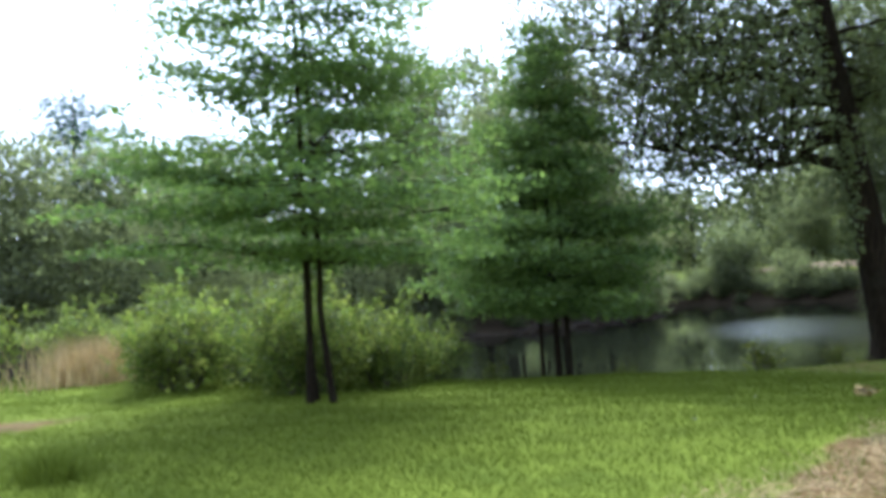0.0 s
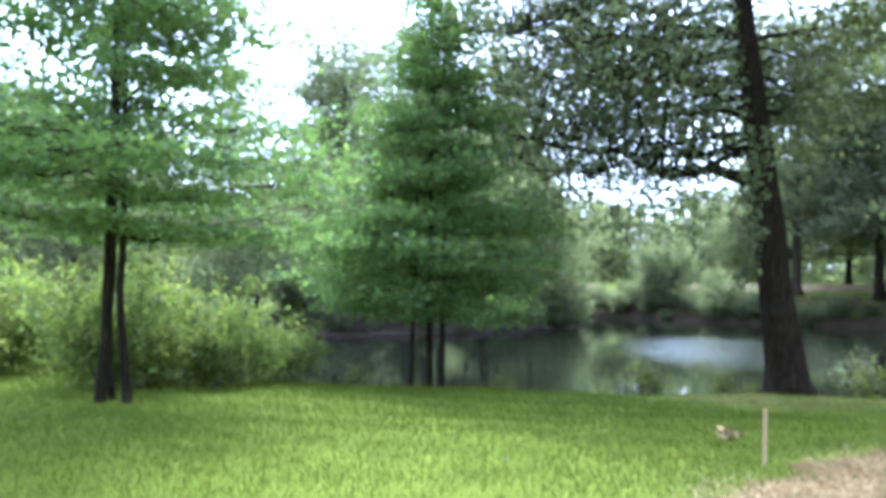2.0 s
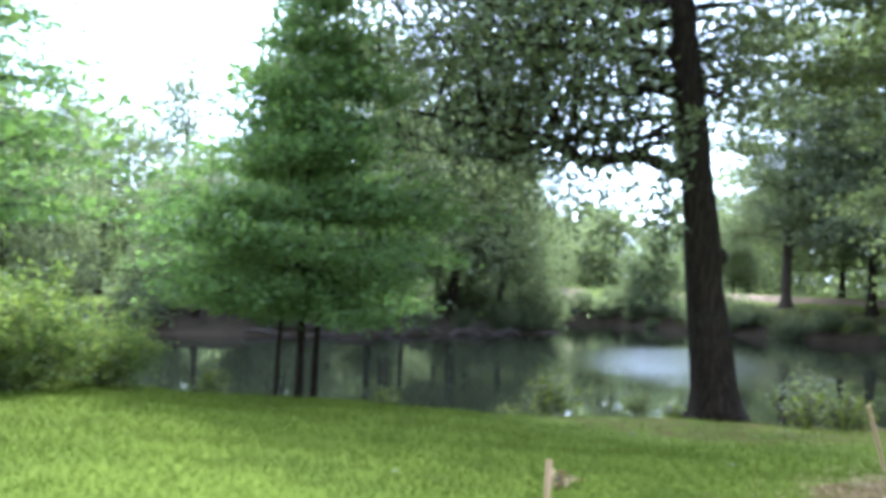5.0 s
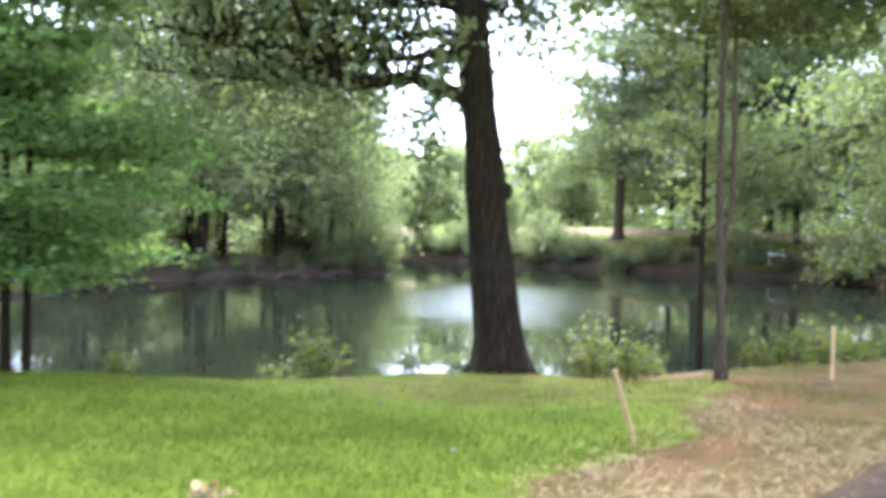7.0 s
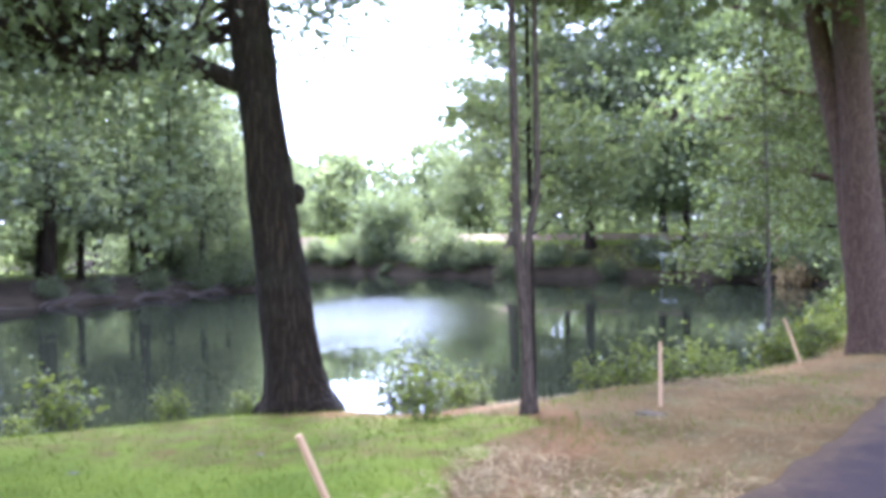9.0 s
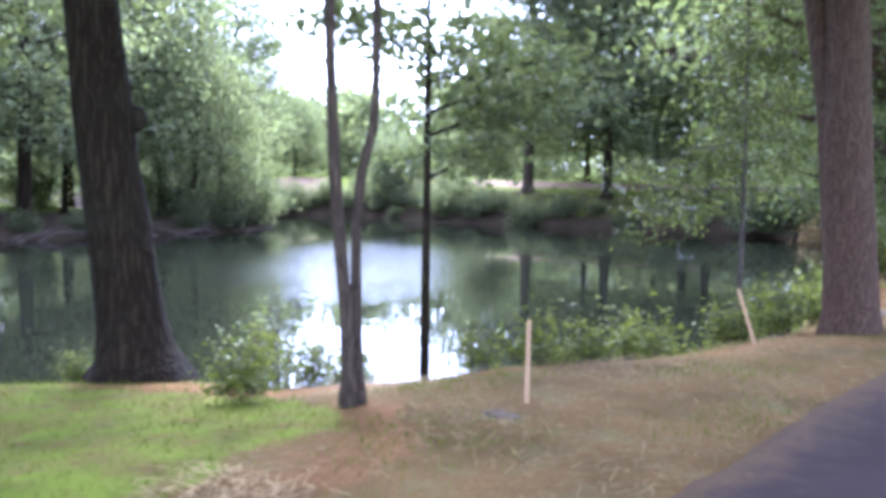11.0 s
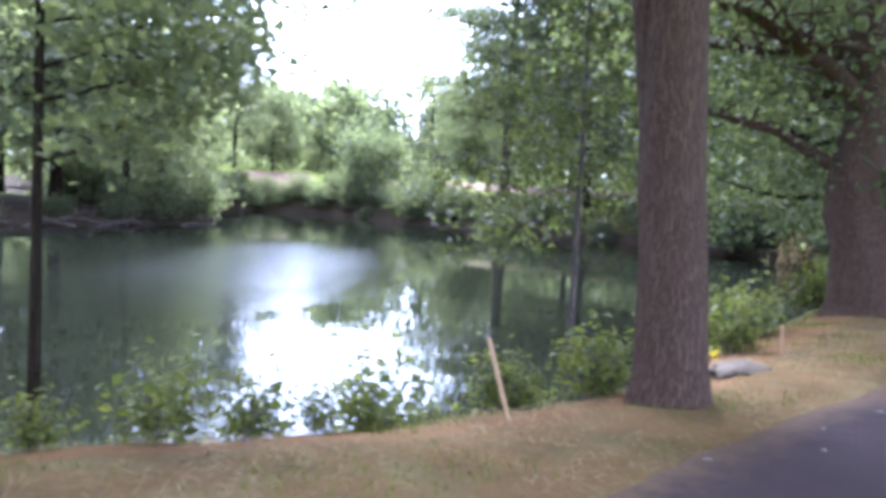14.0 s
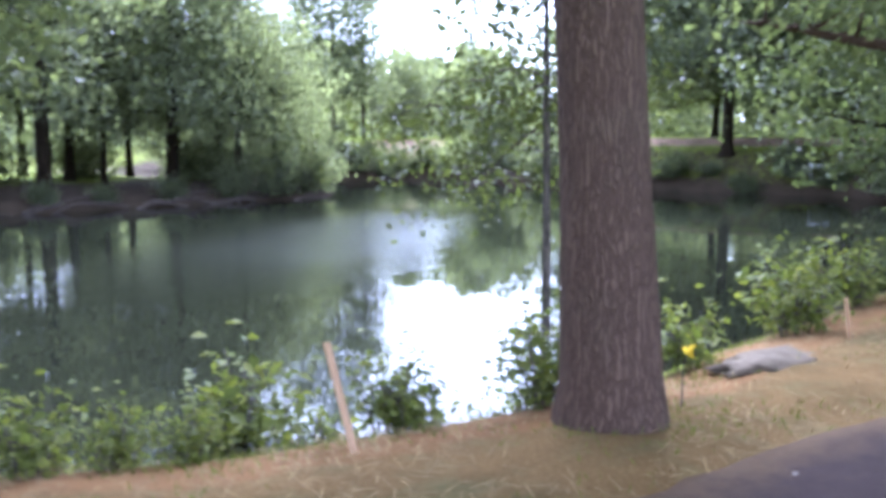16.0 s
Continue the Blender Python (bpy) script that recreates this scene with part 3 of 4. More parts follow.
tagged(path, "grey asphalt footpath with ragged edges curving past the pond", "path", kind="structure")

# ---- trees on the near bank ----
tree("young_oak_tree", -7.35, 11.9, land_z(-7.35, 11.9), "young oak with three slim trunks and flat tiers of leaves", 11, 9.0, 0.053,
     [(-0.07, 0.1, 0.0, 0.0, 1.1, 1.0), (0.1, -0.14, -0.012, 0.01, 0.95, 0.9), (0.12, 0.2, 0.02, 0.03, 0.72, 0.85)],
     [(0, 2.3), (0.1, 2.75), (0.2, 2.65), (0.32, 2.45), (0.48, 1.95), (0.7, 1.3), (1, 0.3)], 1.8, 56, 34000, 0.104, LEAF_YOUNG, BARK_OAK, rise=0.02, layer=0.13, flat=0.7, sides=8, bend=0.06, flare=1.25, sub=11, spread=0.4, tiers=13,
     kinks=[[(0, -0.01, 0), (0.08, 0.03, 0), (0.2, 0.02, 0), (1, 0, 0)], [(0, 0.03, 0), (0.05, -0.01, 0), (0.1, -0.05, 0), (0.16, -0.08, 0.03), (0.22, -0.05, 0), (1, 0, 0)], [(0, 0, 0), (0.1, -0.06, 0.02), (0.2, -0.03, 0), (1, 0, 0)]])
tree("young_oak_tree", -0.95, 12.5, land_z(-0.95, 12.5), "young oak with three thin trunks and drooping leafy skirts", 23, 7.4, 0.055,
     [(0.05, 0.0, 0.0, 0.0, 1.15, 1.0), (0.27, -0.1, 0.015, 0.0, 1.0, 0.95), (-0.3, 0.13, 0.02, 0.01, 0.75, 0.7)],
     [(0, 1.9), (0.15, 2.4), (0.35, 2.1), (0.6, 1.25), (0.8, 0.75), (1, 0.25)], 1.3, 50, 40000, 0.11, LEAF_YOUNG, BARK_OAK, rise=-0.03, layer=0.25, flat=0.6, sides=8, bend=0.06, flare=1.2, sub=11, spread=0.4, tiers=16)
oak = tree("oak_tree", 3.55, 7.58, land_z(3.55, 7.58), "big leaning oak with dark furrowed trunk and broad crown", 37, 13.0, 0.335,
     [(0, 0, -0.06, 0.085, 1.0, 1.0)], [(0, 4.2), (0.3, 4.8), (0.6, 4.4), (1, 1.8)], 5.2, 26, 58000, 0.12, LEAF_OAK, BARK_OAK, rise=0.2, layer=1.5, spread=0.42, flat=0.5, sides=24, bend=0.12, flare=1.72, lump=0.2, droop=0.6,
     extra=[(0.3, 128, 4.6, 0.3), (0.4, 105, 4.8, 0.0), (0.38, 118, 4.6, -0.08), (0.42, 85, 4.6, 0.05), (0.45, 135, 4.8, 0.0), (0.5, 150, 4.8, 0.0), (0.46, 345, 3.8, -0.05), (0.47, 20, 3.6, 0.0), (0.36, 110, 5.2, -0.1), (0.46, 112, 6.4, 0.04), (0.52, 125, 6.6, 0.04), (0.57, 104, 6.2, 0.05), (0.5, 95, 6.0, 0.06), (0.63, 118, 6.0, 0.05), (0.44, 0, 4.2, 0.0), (0.5, 325, 4.0, 0.0), (0.46, 40, 4.2, 0.0), (0.36, 112, 3.3, -0.28), (0.35, 122, 2.6, -0.3), (0.38, 104, 4.3, -0.26)], sub=9, bare=(220, 60, 8.2, 24), bias=(140, 0.5), heavy=1.7)
# this crown takes the dark olive leaf: its shadow side is in the colour
tree("sapling_tree", 2.52, 4.28, land_z(2.52, 4.28), "slim tree with two pale stems parting from one foot", 41, 8.5, 0.047,
     [(-0.05, 0.0, -0.1, -0.012, 1.05, 1.0), (0.07, -0.02, 0.05, 0.006, 0.9, 0.95)], [(0, 1.9), (0.4, 2.4), (1, 0.8)], 4.0, 20, 15000, 0.11, LEAF_OLIVE, BARK_PALE, rise=0.15, sides=10, bend=0.08, flat=0.5,
     kinks=[[(0, 0, 0), (0.06, 0.02, -0.02), (0.2, -0.02, 0.02), (1, 0, 0)], [(0, 0, 0), (0.05, -0.02, 0.03), (0.19, -0.04, 0.05), (0.26, 0.04, -0.05), (0.35, 0.03, -0.04), (1, 0, 0)]])
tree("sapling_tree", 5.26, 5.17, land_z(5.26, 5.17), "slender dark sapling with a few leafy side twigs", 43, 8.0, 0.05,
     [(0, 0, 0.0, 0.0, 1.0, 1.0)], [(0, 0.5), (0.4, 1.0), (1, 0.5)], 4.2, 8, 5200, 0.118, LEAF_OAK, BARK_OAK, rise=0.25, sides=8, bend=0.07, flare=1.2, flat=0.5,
     extra=[(0.295, -20, 1.2, 0.6), (0.35, -15, 1.6, 0.3), (0.38, -45, 1.5, 0.3), (0.42, -30, 1.7, 0.25), (0.46, 0, 1.6, 0.2), (0.44, 170, 1.3, 0.3)], sub=8)
tree("sapling_tree", 9.85, 2.63, land_z(9.85, 2.63), "thin sapling with yellow-green leaves drooping over the water", 45, 6.5, 0.042,
     [(0, 0, 0.0, 0.0, 1.0, 1.0)], [(0, 0.9), (0.4, 1.0), (1, 0.4)], 2.7, 18, 5200, 0.08, LEAF_OLIVE, BARK_THIN, rise=-0.05, sides=8, bend=0.08, flare=1.2, flat=0.6, droop=0.3,
     extra=[(0.4, 60, 1.8, -0.5), (0.45, 110, 1.6, -0.2)])
forked = tree("forked_tree", 8.32, 1.16, land_z(8.32, 1.16), "tall tree with thick reddish brown bark, forking above the bank", 47, 16.0, 0.285,
     [(0, 0, 0.005, 0.06, 1.0, 1.0), (0.03, 0.11, 0.03, 0.132, 0.68, 0.9)], [(0, 5.4), (0.4, 6.4), (1, 2.6)], 5.2, 30, 62000, 0.2, LEAF_OAK, BARK_BROWN, kinks=[[(0, 0, 0), (1, 0, 0)], [(0, 0, -0.04), (0.18, 0, -0.13), (0.32, 0, -0.04), (1, 0, 0)]], rise=0.1, sides=28, bend=0.06, flare=1.25, layer=0.5, flat=0.5, sub=7, lump=0.1,
     extra=[(0.3, 150, 4.5, 0.1), (0.31, 190, 4.5, 0.1)])
tree("gnarled_tree", 17.3, 0.15, land_z(17.3, 0.15), "stout knotty grey-brown tree with heavy low limbs", 53, 14.0, 0.47,
     [(0, 0, 0.0, 0.0, 1.0, 1.0), (0.9, -0.75, 0.01, 0.02, 0.6, 0.9)], [(0, 5.0), (0.4, 5.6), (1, 2.0)], 3.6, 24, 15000, 0.2, LEAF_OAK, BARK_BROWN, rise=0.12, sides=20, bend=0.2, flare=1.25, lump=0.4, layer=0.5, flat=0.5, sub=6,
     extra=[(0.17, 100, 3.2, 0.55), (0.33, 105, 3.8, 1.1), (0.25, 140, 4.5, 0.6), (0.3, 75, 5.5, 0.25), (0.34, 60, 6.0, 0.1)], heavy=1.9,
     kinks=[[(0, 0, -0.1), (0.1, 0, 0.05), (0.17, 0, 0.2), (0.24, 0, 0.02), (0.33, 0, 0.18), (0.5, 0, 0), (1, 0, 0)]])

# a solid near-black lens in the forked trunk's seam, painting a hollow's shade
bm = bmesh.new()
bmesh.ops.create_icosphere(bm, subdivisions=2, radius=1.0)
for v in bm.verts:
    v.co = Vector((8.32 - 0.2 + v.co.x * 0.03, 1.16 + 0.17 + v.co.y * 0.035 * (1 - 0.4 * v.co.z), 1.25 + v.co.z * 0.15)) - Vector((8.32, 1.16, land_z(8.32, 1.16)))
under(from_bmesh("painted_knot_hole", bm, HOLE_SHADE, True), forked, "solid near-black lens painted as the shade of a hollow where two stems join")

# burls on the oak's trunk
for q, r in ((Vector((0.03, 0.0, 2.66)), 0.085), (Vector((-0.28, 0.42, 3.3)), 0.08)):
    bm = bmesh.new()
    bmesh.ops.create_icosphere(bm, subdivisions=3, radius=r)
    for v in bm.verts:
        v.co *= 1 + 0.35 * noise.noise(v.co * 7 + q)
        v.co.z *= 1.5
        v.co += q
    under(from_bmesh("burl", bm, BARK_OAK, True), oak)

# a loose bough that hangs from the oak
t = Tubes()
bough = [Vector((-1.6, -0.2, 4.9)), Vector((-1.95, -0.15, 4.2)), Vector((-2.2, -0.05, 3.4)), Vector((-2.25, -0.1, 2.7)), Vector((-2.4, 0.0, 2.0))]
t.add(bough, [0.022, 0.018, 0.014, 0.01, 0.005], 5)
under(t.made("hanging_bough", BARK_OAK), oak)
rng = np.random.default_rng(15)
c = np.array([tuple(along(bough, float(s))) for s in rng.uniform(0.1, 1, 480)]) + rng.normal(size=(480, 3)) * np.array([0.13, 0.13, 0.12])
under(leaf_mesh("hanging_foliage", c, 0.13 * rng.uniform(0.6, 1.2, 480), LEAF_OAK, rng, 0.3), oak)


# ---- woods round the pond ----
def wood(spots, proto):
    """Copies of a tree at (x, y, scale, turn)."""
    for x, y, s, turn in spots:
        copy_thing(proto, pose(x, y, land_z(x, y), 0, 0, turn) @ Matrix.Scale(s, 4))


GROUP = "woods round the pond"
oak_far = tree("broadleaf_tree", 47.0, 9.5, land_z(47.0, 9.5), "full green broadleaf tree on the far bank", 61, 16.5, 0.24,
               [(0, 0, -0.02, 0.02, 1.0, 1.0)], [(0, 6.2), (0.3, 6.6), (0.7, 5.0), (1, 1.8)], 2.4, 38, 36000, 0.26, LEAF_SHADED, BARK_OAK, rise=0.02, layer=0.5, sides=8, twigs=False, sub=4, group=GROUP, bend=0.3, flat=0.5)
wood([(43.5, 2.0, 1.05, 70), (32, -3.0, 1.05, 130), (53, 12, 1.05, 200), (25.5, -4.0, 1.0, 20), (54, 19, 0.85, 90)], oak_far)
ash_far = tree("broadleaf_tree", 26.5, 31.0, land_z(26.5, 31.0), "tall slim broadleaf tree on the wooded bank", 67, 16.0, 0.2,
               [(0, 0, 0.02, 0.0, 1.0, 1.0)], [(0, 2.7), (0.35, 3.3), (0.7, 2.7), (1, 0.9)], 3.2, 28, 9800, 0.25, LEAF_HAZED, BARK_OAK, rise=0.08, layer=0.5, sides=8, twigs=False, sub=5, group=GROUP, bend=0.3, flat=0.5)
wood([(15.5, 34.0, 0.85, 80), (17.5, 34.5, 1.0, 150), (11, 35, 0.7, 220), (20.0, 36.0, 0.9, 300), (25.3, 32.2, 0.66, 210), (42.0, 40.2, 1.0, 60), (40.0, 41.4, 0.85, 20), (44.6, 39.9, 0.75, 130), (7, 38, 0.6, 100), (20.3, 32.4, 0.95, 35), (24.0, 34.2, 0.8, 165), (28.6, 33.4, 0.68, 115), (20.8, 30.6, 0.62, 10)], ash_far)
stout = tree("broadleaf_tree", 17.5, 28.6, land_z(17.5, 28.6), "tree with a thick dark trunk leaning over the pond", 69, 12.5, 0.27,
             [(0, 0, 0.01, -0.05, 1.0, 1.0)], [(0, 3.4), (0.3, 3.9), (0.7, 3.0), (1, 1.0)], 3.0, 26, 9500, 0.22, LEAF_WILLOW, BARK_OAK, rise=0.04, layer=0.6, sides=10, twigs=False, sub=6, group=GROUP, bend=0.3, flat=0.5, droop=0.5, flare=1.3)
wood([(23.0, 29.2, 0.95, 140)], stout)
tree("bank_tree", 21.5, 0.3, land_z(21.5, 0.3), "dark green tree hanging low over the water", 75, 13.0, 0.2,
     [(0, 0, 0.0, 0.03, 1.0, 1.0)], [(0, 4.4), (0.3, 4.8), (0.7, 3.6), (1, 1.2)], 1.7, 34, 26000, 0.16, LEAF_SHADED, BARK_OAK, rise=0.0, layer=0.6, sides=8, twigs=False, sub=6, group=GROUP, bend=0.25, flat=0.5, droop=0.5)
willow = tree("willow_tree", 25.3, 28.0, land_z(25.3, 28.0), "pale green willow trailing its foliage to the water", 71, 9.5, 0.17,
              [(0, 0, 0.03, -0.03, 1.0, 1.0)], [(0, 3.4), (0.35, 4.0), (0.7, 3.0), (1, 1.0)], 2.9, 28, 9500, 0.23, LEAF_WILLOW, BARK_OAK, rise=0.02, layer=0.7, sides=8, twigs=False, sub=5, group=GROUP, width=0.24, droop=1.1, flat=0.3)
wood([(27.6, 28.3, 0.72, 120), (13.2, 30.2, 0.85, 290), (9.0, 30.5, 0.75, 30), (3.5, 35, 0.85, 80)], willow)
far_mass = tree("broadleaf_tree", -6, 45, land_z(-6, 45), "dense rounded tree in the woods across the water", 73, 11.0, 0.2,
                [(0, 0, 0.0, 0.0, 1.0, 1.0)], [(0, 4.2), (0.4, 4.6), (0.8, 3.2), (1, 1.4)], 1.0, 30, 12000, 0.32, LEAF_HAZED, BARK_OAK, rise=0.05, layer=0.6, sides=7, twigs=False, sub=4, group=GROUP, bend=0.25, flat=0.5)
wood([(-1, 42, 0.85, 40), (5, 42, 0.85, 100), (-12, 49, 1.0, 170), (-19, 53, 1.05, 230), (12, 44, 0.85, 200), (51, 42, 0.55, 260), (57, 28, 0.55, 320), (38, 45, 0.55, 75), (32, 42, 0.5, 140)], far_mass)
tree("pine_tree", 4.9, 48.7, land_z(4.9, 48.7), "dark pine standing above the woods", 79, 13.8, 0.2, [(0, 0, 0, 0, 1, 1)], [(0, 2.2), (0.6, 2.8), (1, 0.8)], 6.0, 22, 9000, 0.28, LEAF_PINE, BARK_BROWN, rise=0.1, layer=0.3, twigs=False, width=0.16, sub=6)
tree("bare_stemmed_tree", 46.7, 20.5, land_z(46.7, 20.5), "tall tree with a straight bare trunk on the far lawn", 83, 19.0, 0.34, [(0, 0, 0, 0, 1, 1)], [(0, 4.8), (0.4, 6.0), (1, 3.0)], 3.8, 36, 26000, 0.28, LEAF_HAZED, BARK_PALE, rise=0.05, twigs=False, sub=5, flat=0.5)
tree("bare_stemmed_tree", 46.4, 15.3, land_z(46.4, 15.3), "tall tree with a dark straight trunk on the far lawn", 89, 19.5, 0.3, [(0, 0, 0, 0, 1, 1)], [(0, 5.0), (0.5, 5.8), (1, 2.8)], 3.4, 36, 26000, 0.28, LEAF_HAZED, BARK_OAK, rise=0.05, twigs=False, sub=5, flat=0.5)

# the deep woods behind, past counting; unseen southern part added to block sky light
rng = np.random.default_rng(21)
spots, t = [], Tubes()
while len(spots) < 210:
    far, head = rng.uniform(58, 105), rng.uniform(-180, 180)
    if abs(head - 37) > 62 and rng.random() < 0.55:
        continue
    x, y = 8 + far * math.cos(radians(head)), 8 + far * math.sin(radians(head))
    if float(shore_distance(np.array([x]), np.array([y]))[0]) > 5:
        spots.append((x, y, head))
pts, size = [], []
for x, y, head in spots:
    h = rng.uniform(7.5, 9.5) if 22 < head < 68 else rng.uniform(10, 14.5)
    r = rng.uniform(3.2, 5.0)
    z = land_z(x, y)
    u = rng.normal(size=(1100, 3))
    u /= np.linalg.norm(u, axis=1)[:, None]
    lump = 0.8 + 0.3 * np.sin(u[:, 0] * 6 + x) * np.sin(u[:, 1] * 5 + y) * np.sin(u[:, 2] * 5 + 1)
    q = u * (lump * rng.uniform(0.6, 1.05, 1100) ** 0.5)[:, None] * np.array([r, r, h * 0.5])
    pts.append(q + np.array([x, y, z + h * 0.52]))
    t.add([(x, y, z - 0.3), (x + 0.2, y, z + h * 0.45), (x, y, z + h * 0.8)], [0.22, 0.15, 0.05], 5)
far, head = rng.uniform(53, 80, 26000), np.radians(rng.uniform(-30, 110, 26000))
low = np.stack([8 + far * np.cos(head), 8 + far * np.sin(head)], 1)
low = low[shore_distance(low[:, 0], low[:, 1]) > 9]
pts.append(np.column_stack([low, land_height(low[:, 0], low[:, 1]) + 0.2 + 3.4 * rng.random(len(low)) ** 1.5]))
pts = np.concatenate(pts)
woods = tagged(new("far_woods"), "dense green woods round the pond, with an added unseen south side", "woods", kind="stuff")
under(leaf_mesh("woods_foliage", pts, 0.62 * rng.uniform(0.6, 1.3, len(pts)), LEAF_HAZED, rng, 0.4), woods)
under(t.made("woods_trunks", BARK_OAK), woods)
for o in woods.children:
    o["kind"] = "stuff"

# ---- shrubs ----
bush = shrub("bush", -6.2, 13.7, land_z(-6.2, 13.7), "loose yellow-green bush at the edge of the lawn", 101, 1.3, 1.6, 5200, 0.1, LEAF_BUSH, BARK_THIN, "bushes behind the lawn", stems=18, clump=0.9)
for x, y, s, turn in [(-4.9, 13.2, 0.85, 40), (-3.6, 13.35, 0.6, 120), (-5.4, 15.0, 1.05, 100), (-7.2, 16.0, 1.0, 170), (-4.2, 14.6, 0.8, 230), (-6.1, 17.6, 1.05, 290), (-4.6, 17.0, 0.95, 330), (-4.9, 20.6, 1.0, 20), (-6.2, 22.6, 1.0, 80), (-8.2, 23.8, 1.0, 140), (-5.3, 18.9, 0.9, 200), (-9.8, 25.6, 1.0, 250)]:
    copy_thing(bush, pose(x, y, land_z(x, y), 0, 0, turn) @ Matrix.Scale(s, 4))
bank = shrub("bank_shrub", 7.2, 3.4, land_z(7.2, 3.4), "leafy yellow-green shrub growing from the pond bank", 107, 0.48, 0.74, 360, 0.122, LEAF_BANK, BARK_THIN, "shrubs on the bank", stems=8, clump=0.75, flat=1.0)
for x, y, s, turn in [(7.75, 2.5, 0.7, 60), (6.25, 3.25, 0.5, 0), (8.75, 1.95, 0.8, 120), (3.9, 5.63, 0.6, 200), (6.1, 3.85, 0.45, 270), (9.34, 2.1, 0.9, 150), (1.67, 9.5, 0.9, 90), (2.1, 8.2, 0.5, 220), (2.7, 5.45, 0.68, 300), (5.85, 3.55, 0.65, 45),
                      (6.6, 3.05, 0.45, 330), (7.7, 2.3, 0.5, 30), (4.6, 4.25, 0.5, 100), (12.3, 1.3, 1.0, 190), (13.2, 1.6, 1.1, 250), (3.8, 6.3, 0.8, 310), (2.0, 10.5, 0.6, 75), (-1.9, 13.4, 0.6, 15), (-3.2, 14.1, 0.55, 235), (4.7, 5.7, 0.6, 160),
                      (10.6, 1.75, 0.8, 20), (14.4, 1.3, 1.0, 140), (5.4, 3.95, 0.8, 260), (0.2, 11.7, 0.5, 5), (3.3, 8.2, 0.45, 65), (19.0, 1.0, 1.2, 30), (21.5, 0.8, 1.3, 110)]:
    copy_thing(bank, pose(x, y, land_z(x, y), 0, 0, turn) @ Matrix.Scale(s, 4))
shrub("tall_bank_shrub", 4.85, 6.75, land_z(4.85, 6.75), "tall thin shrub with sparse dark leaves at the water", 127, 0.42, 1.6, 210, 0.1, LEAF_OAK, BARK_THIN, stems=7, clump=0.8)
weed = shrub("waterside_plant", 7.6, 3.3, land_z(7.6, 3.3), "low leafy plant at the water's edge", 131, 0.3, 0.3, 95, 0.085, LEAF_BANK, BARK_THIN, "plants at the water's edge", stems=6, clump=0.9)
rng = np.random.default_rng(61)
line = [Vector((4.5, 6.4, 0)), Vector((5.1, 5.05, 0)), Vector((6.15, 4.2, 0)), Vector((7.3, 3.35, 0)), Vector((8.6, 2.75, 0)), Vector((9.8, 2.4, 0))]
for i in range(18):
    q = along(line, (i + rng.random()) / 18) + Vector(rng.normal(size=3) * 0.16)
    copy_thing(weed, pose(q.x, q.y, max(land_z(q.x, q.y), WATER_Z - 0.06), 0, 0, i * 77) @ Matrix.Scale(rng.uniform(0.55, 1.0), 4))
far_bush = shrub("shore_bush", 44.8, 24.5, land_z(44.8, 24.5), "dark rounded bush along the far shore", 109, 1.6, 1.7, 1700, 0.25, LEAF_HAZED, BARK_THIN, "bushes on the far shore", stems=12, single=False)
for i in range(12):
    y = 9.5 + 1.95 * i
    x = float(np.interp(y, [4, 10, 16, 22, 27, 32], [42, 44, 43.8, 43.5, 44, 46])) + 0.5 + 0.5 * math.sin(i * 2.3)
    copy_thing(far_bush, pose(x, y, land_z(x, y), 0, 0, i * 67) @ Matrix.Scale(0.55 + 0.2 * math.sin(i * 1.7), 4))
for x, y, s, turn in [(46.8, 33.5, 0.5, 260), (43.0, 38.6, 0.5, 320), (45.2, 37.6, 0.6, 15), (46.4, 35.4, 0.75, 95), (48.2, 34.2, 0.5, 10), (48.0, 31.8, 0.9, 60), (46.0, 29.0, 1.0, 130), (47.5, 26.5, 0.8, 220), (44.4, 39.2, 0.5, 205), (45.6, 36.3, 0.6, 25), (44.0, 37.3, 0.65, 85), (42.2, 38.3, 0.7, 155), (40.0, 38.8, 0.7, 215), (37.6, 39.2, 0.75, 275), (46.2, 33.6, 0.7, 305), (9, 33.2, 1.0, 40), (13, 32.5, 1.0, 110), (17, 33.5, 1.1, 180), (21.5, 33.8, 1.1, 250), (25.5, 31.5, 0.9, 320), (5, 34, 1.1, 0), (43, 6.0, 1.2, 10), (41.5, 39.5, 0.9, 140), (38, 40, 1.0, 210), (34, 40.3, 1.1, 290),
                      (30, 37, 1.2, 30), (40, 2.0, 1.3, 100), (37, 0.0, 1.3, 170), (30, -0.2, 1.2, 230), (27, 27.4, 0.55, 60), (12, 28.9, 0.6, 280), (30, 28.6, 0.6, 20), (6.5, 30.3, 0.8, 90)]:
    copy_thing(far_bush, pose(x, y, land_z(x, y), 0, 0, turn) @ Matrix.Scale(s, 4))
for x, y, s, turn in [(46.6, 31.0, 0.6, 0), (11.2, 28.7, 0.4, 15), (13.8, 28.4, 0.34, 75), (17.2, 28.1, 0.38, 135), (19.3, 27.9, 0.32, 195), (22.0, 27.6, 0.42, 255), (26.2, 27.0, 0.4, 315), (44.3, 22.2, 0.75, 50), (44.2, 23.2, 0.6, 175), (47.4, 33.0, 0.6, 70), (26, 29.6, 0.7, 350), (29, 29.9, 0.75, 60), (12.2, 31.0, 0.8, 200), (24.4, 27.2, 0.45, 330)]:
    copy_thing(far_bush, pose(x, y, land_z(x, y), 0, 0, turn) @ Matrix.Scale(s, 4))
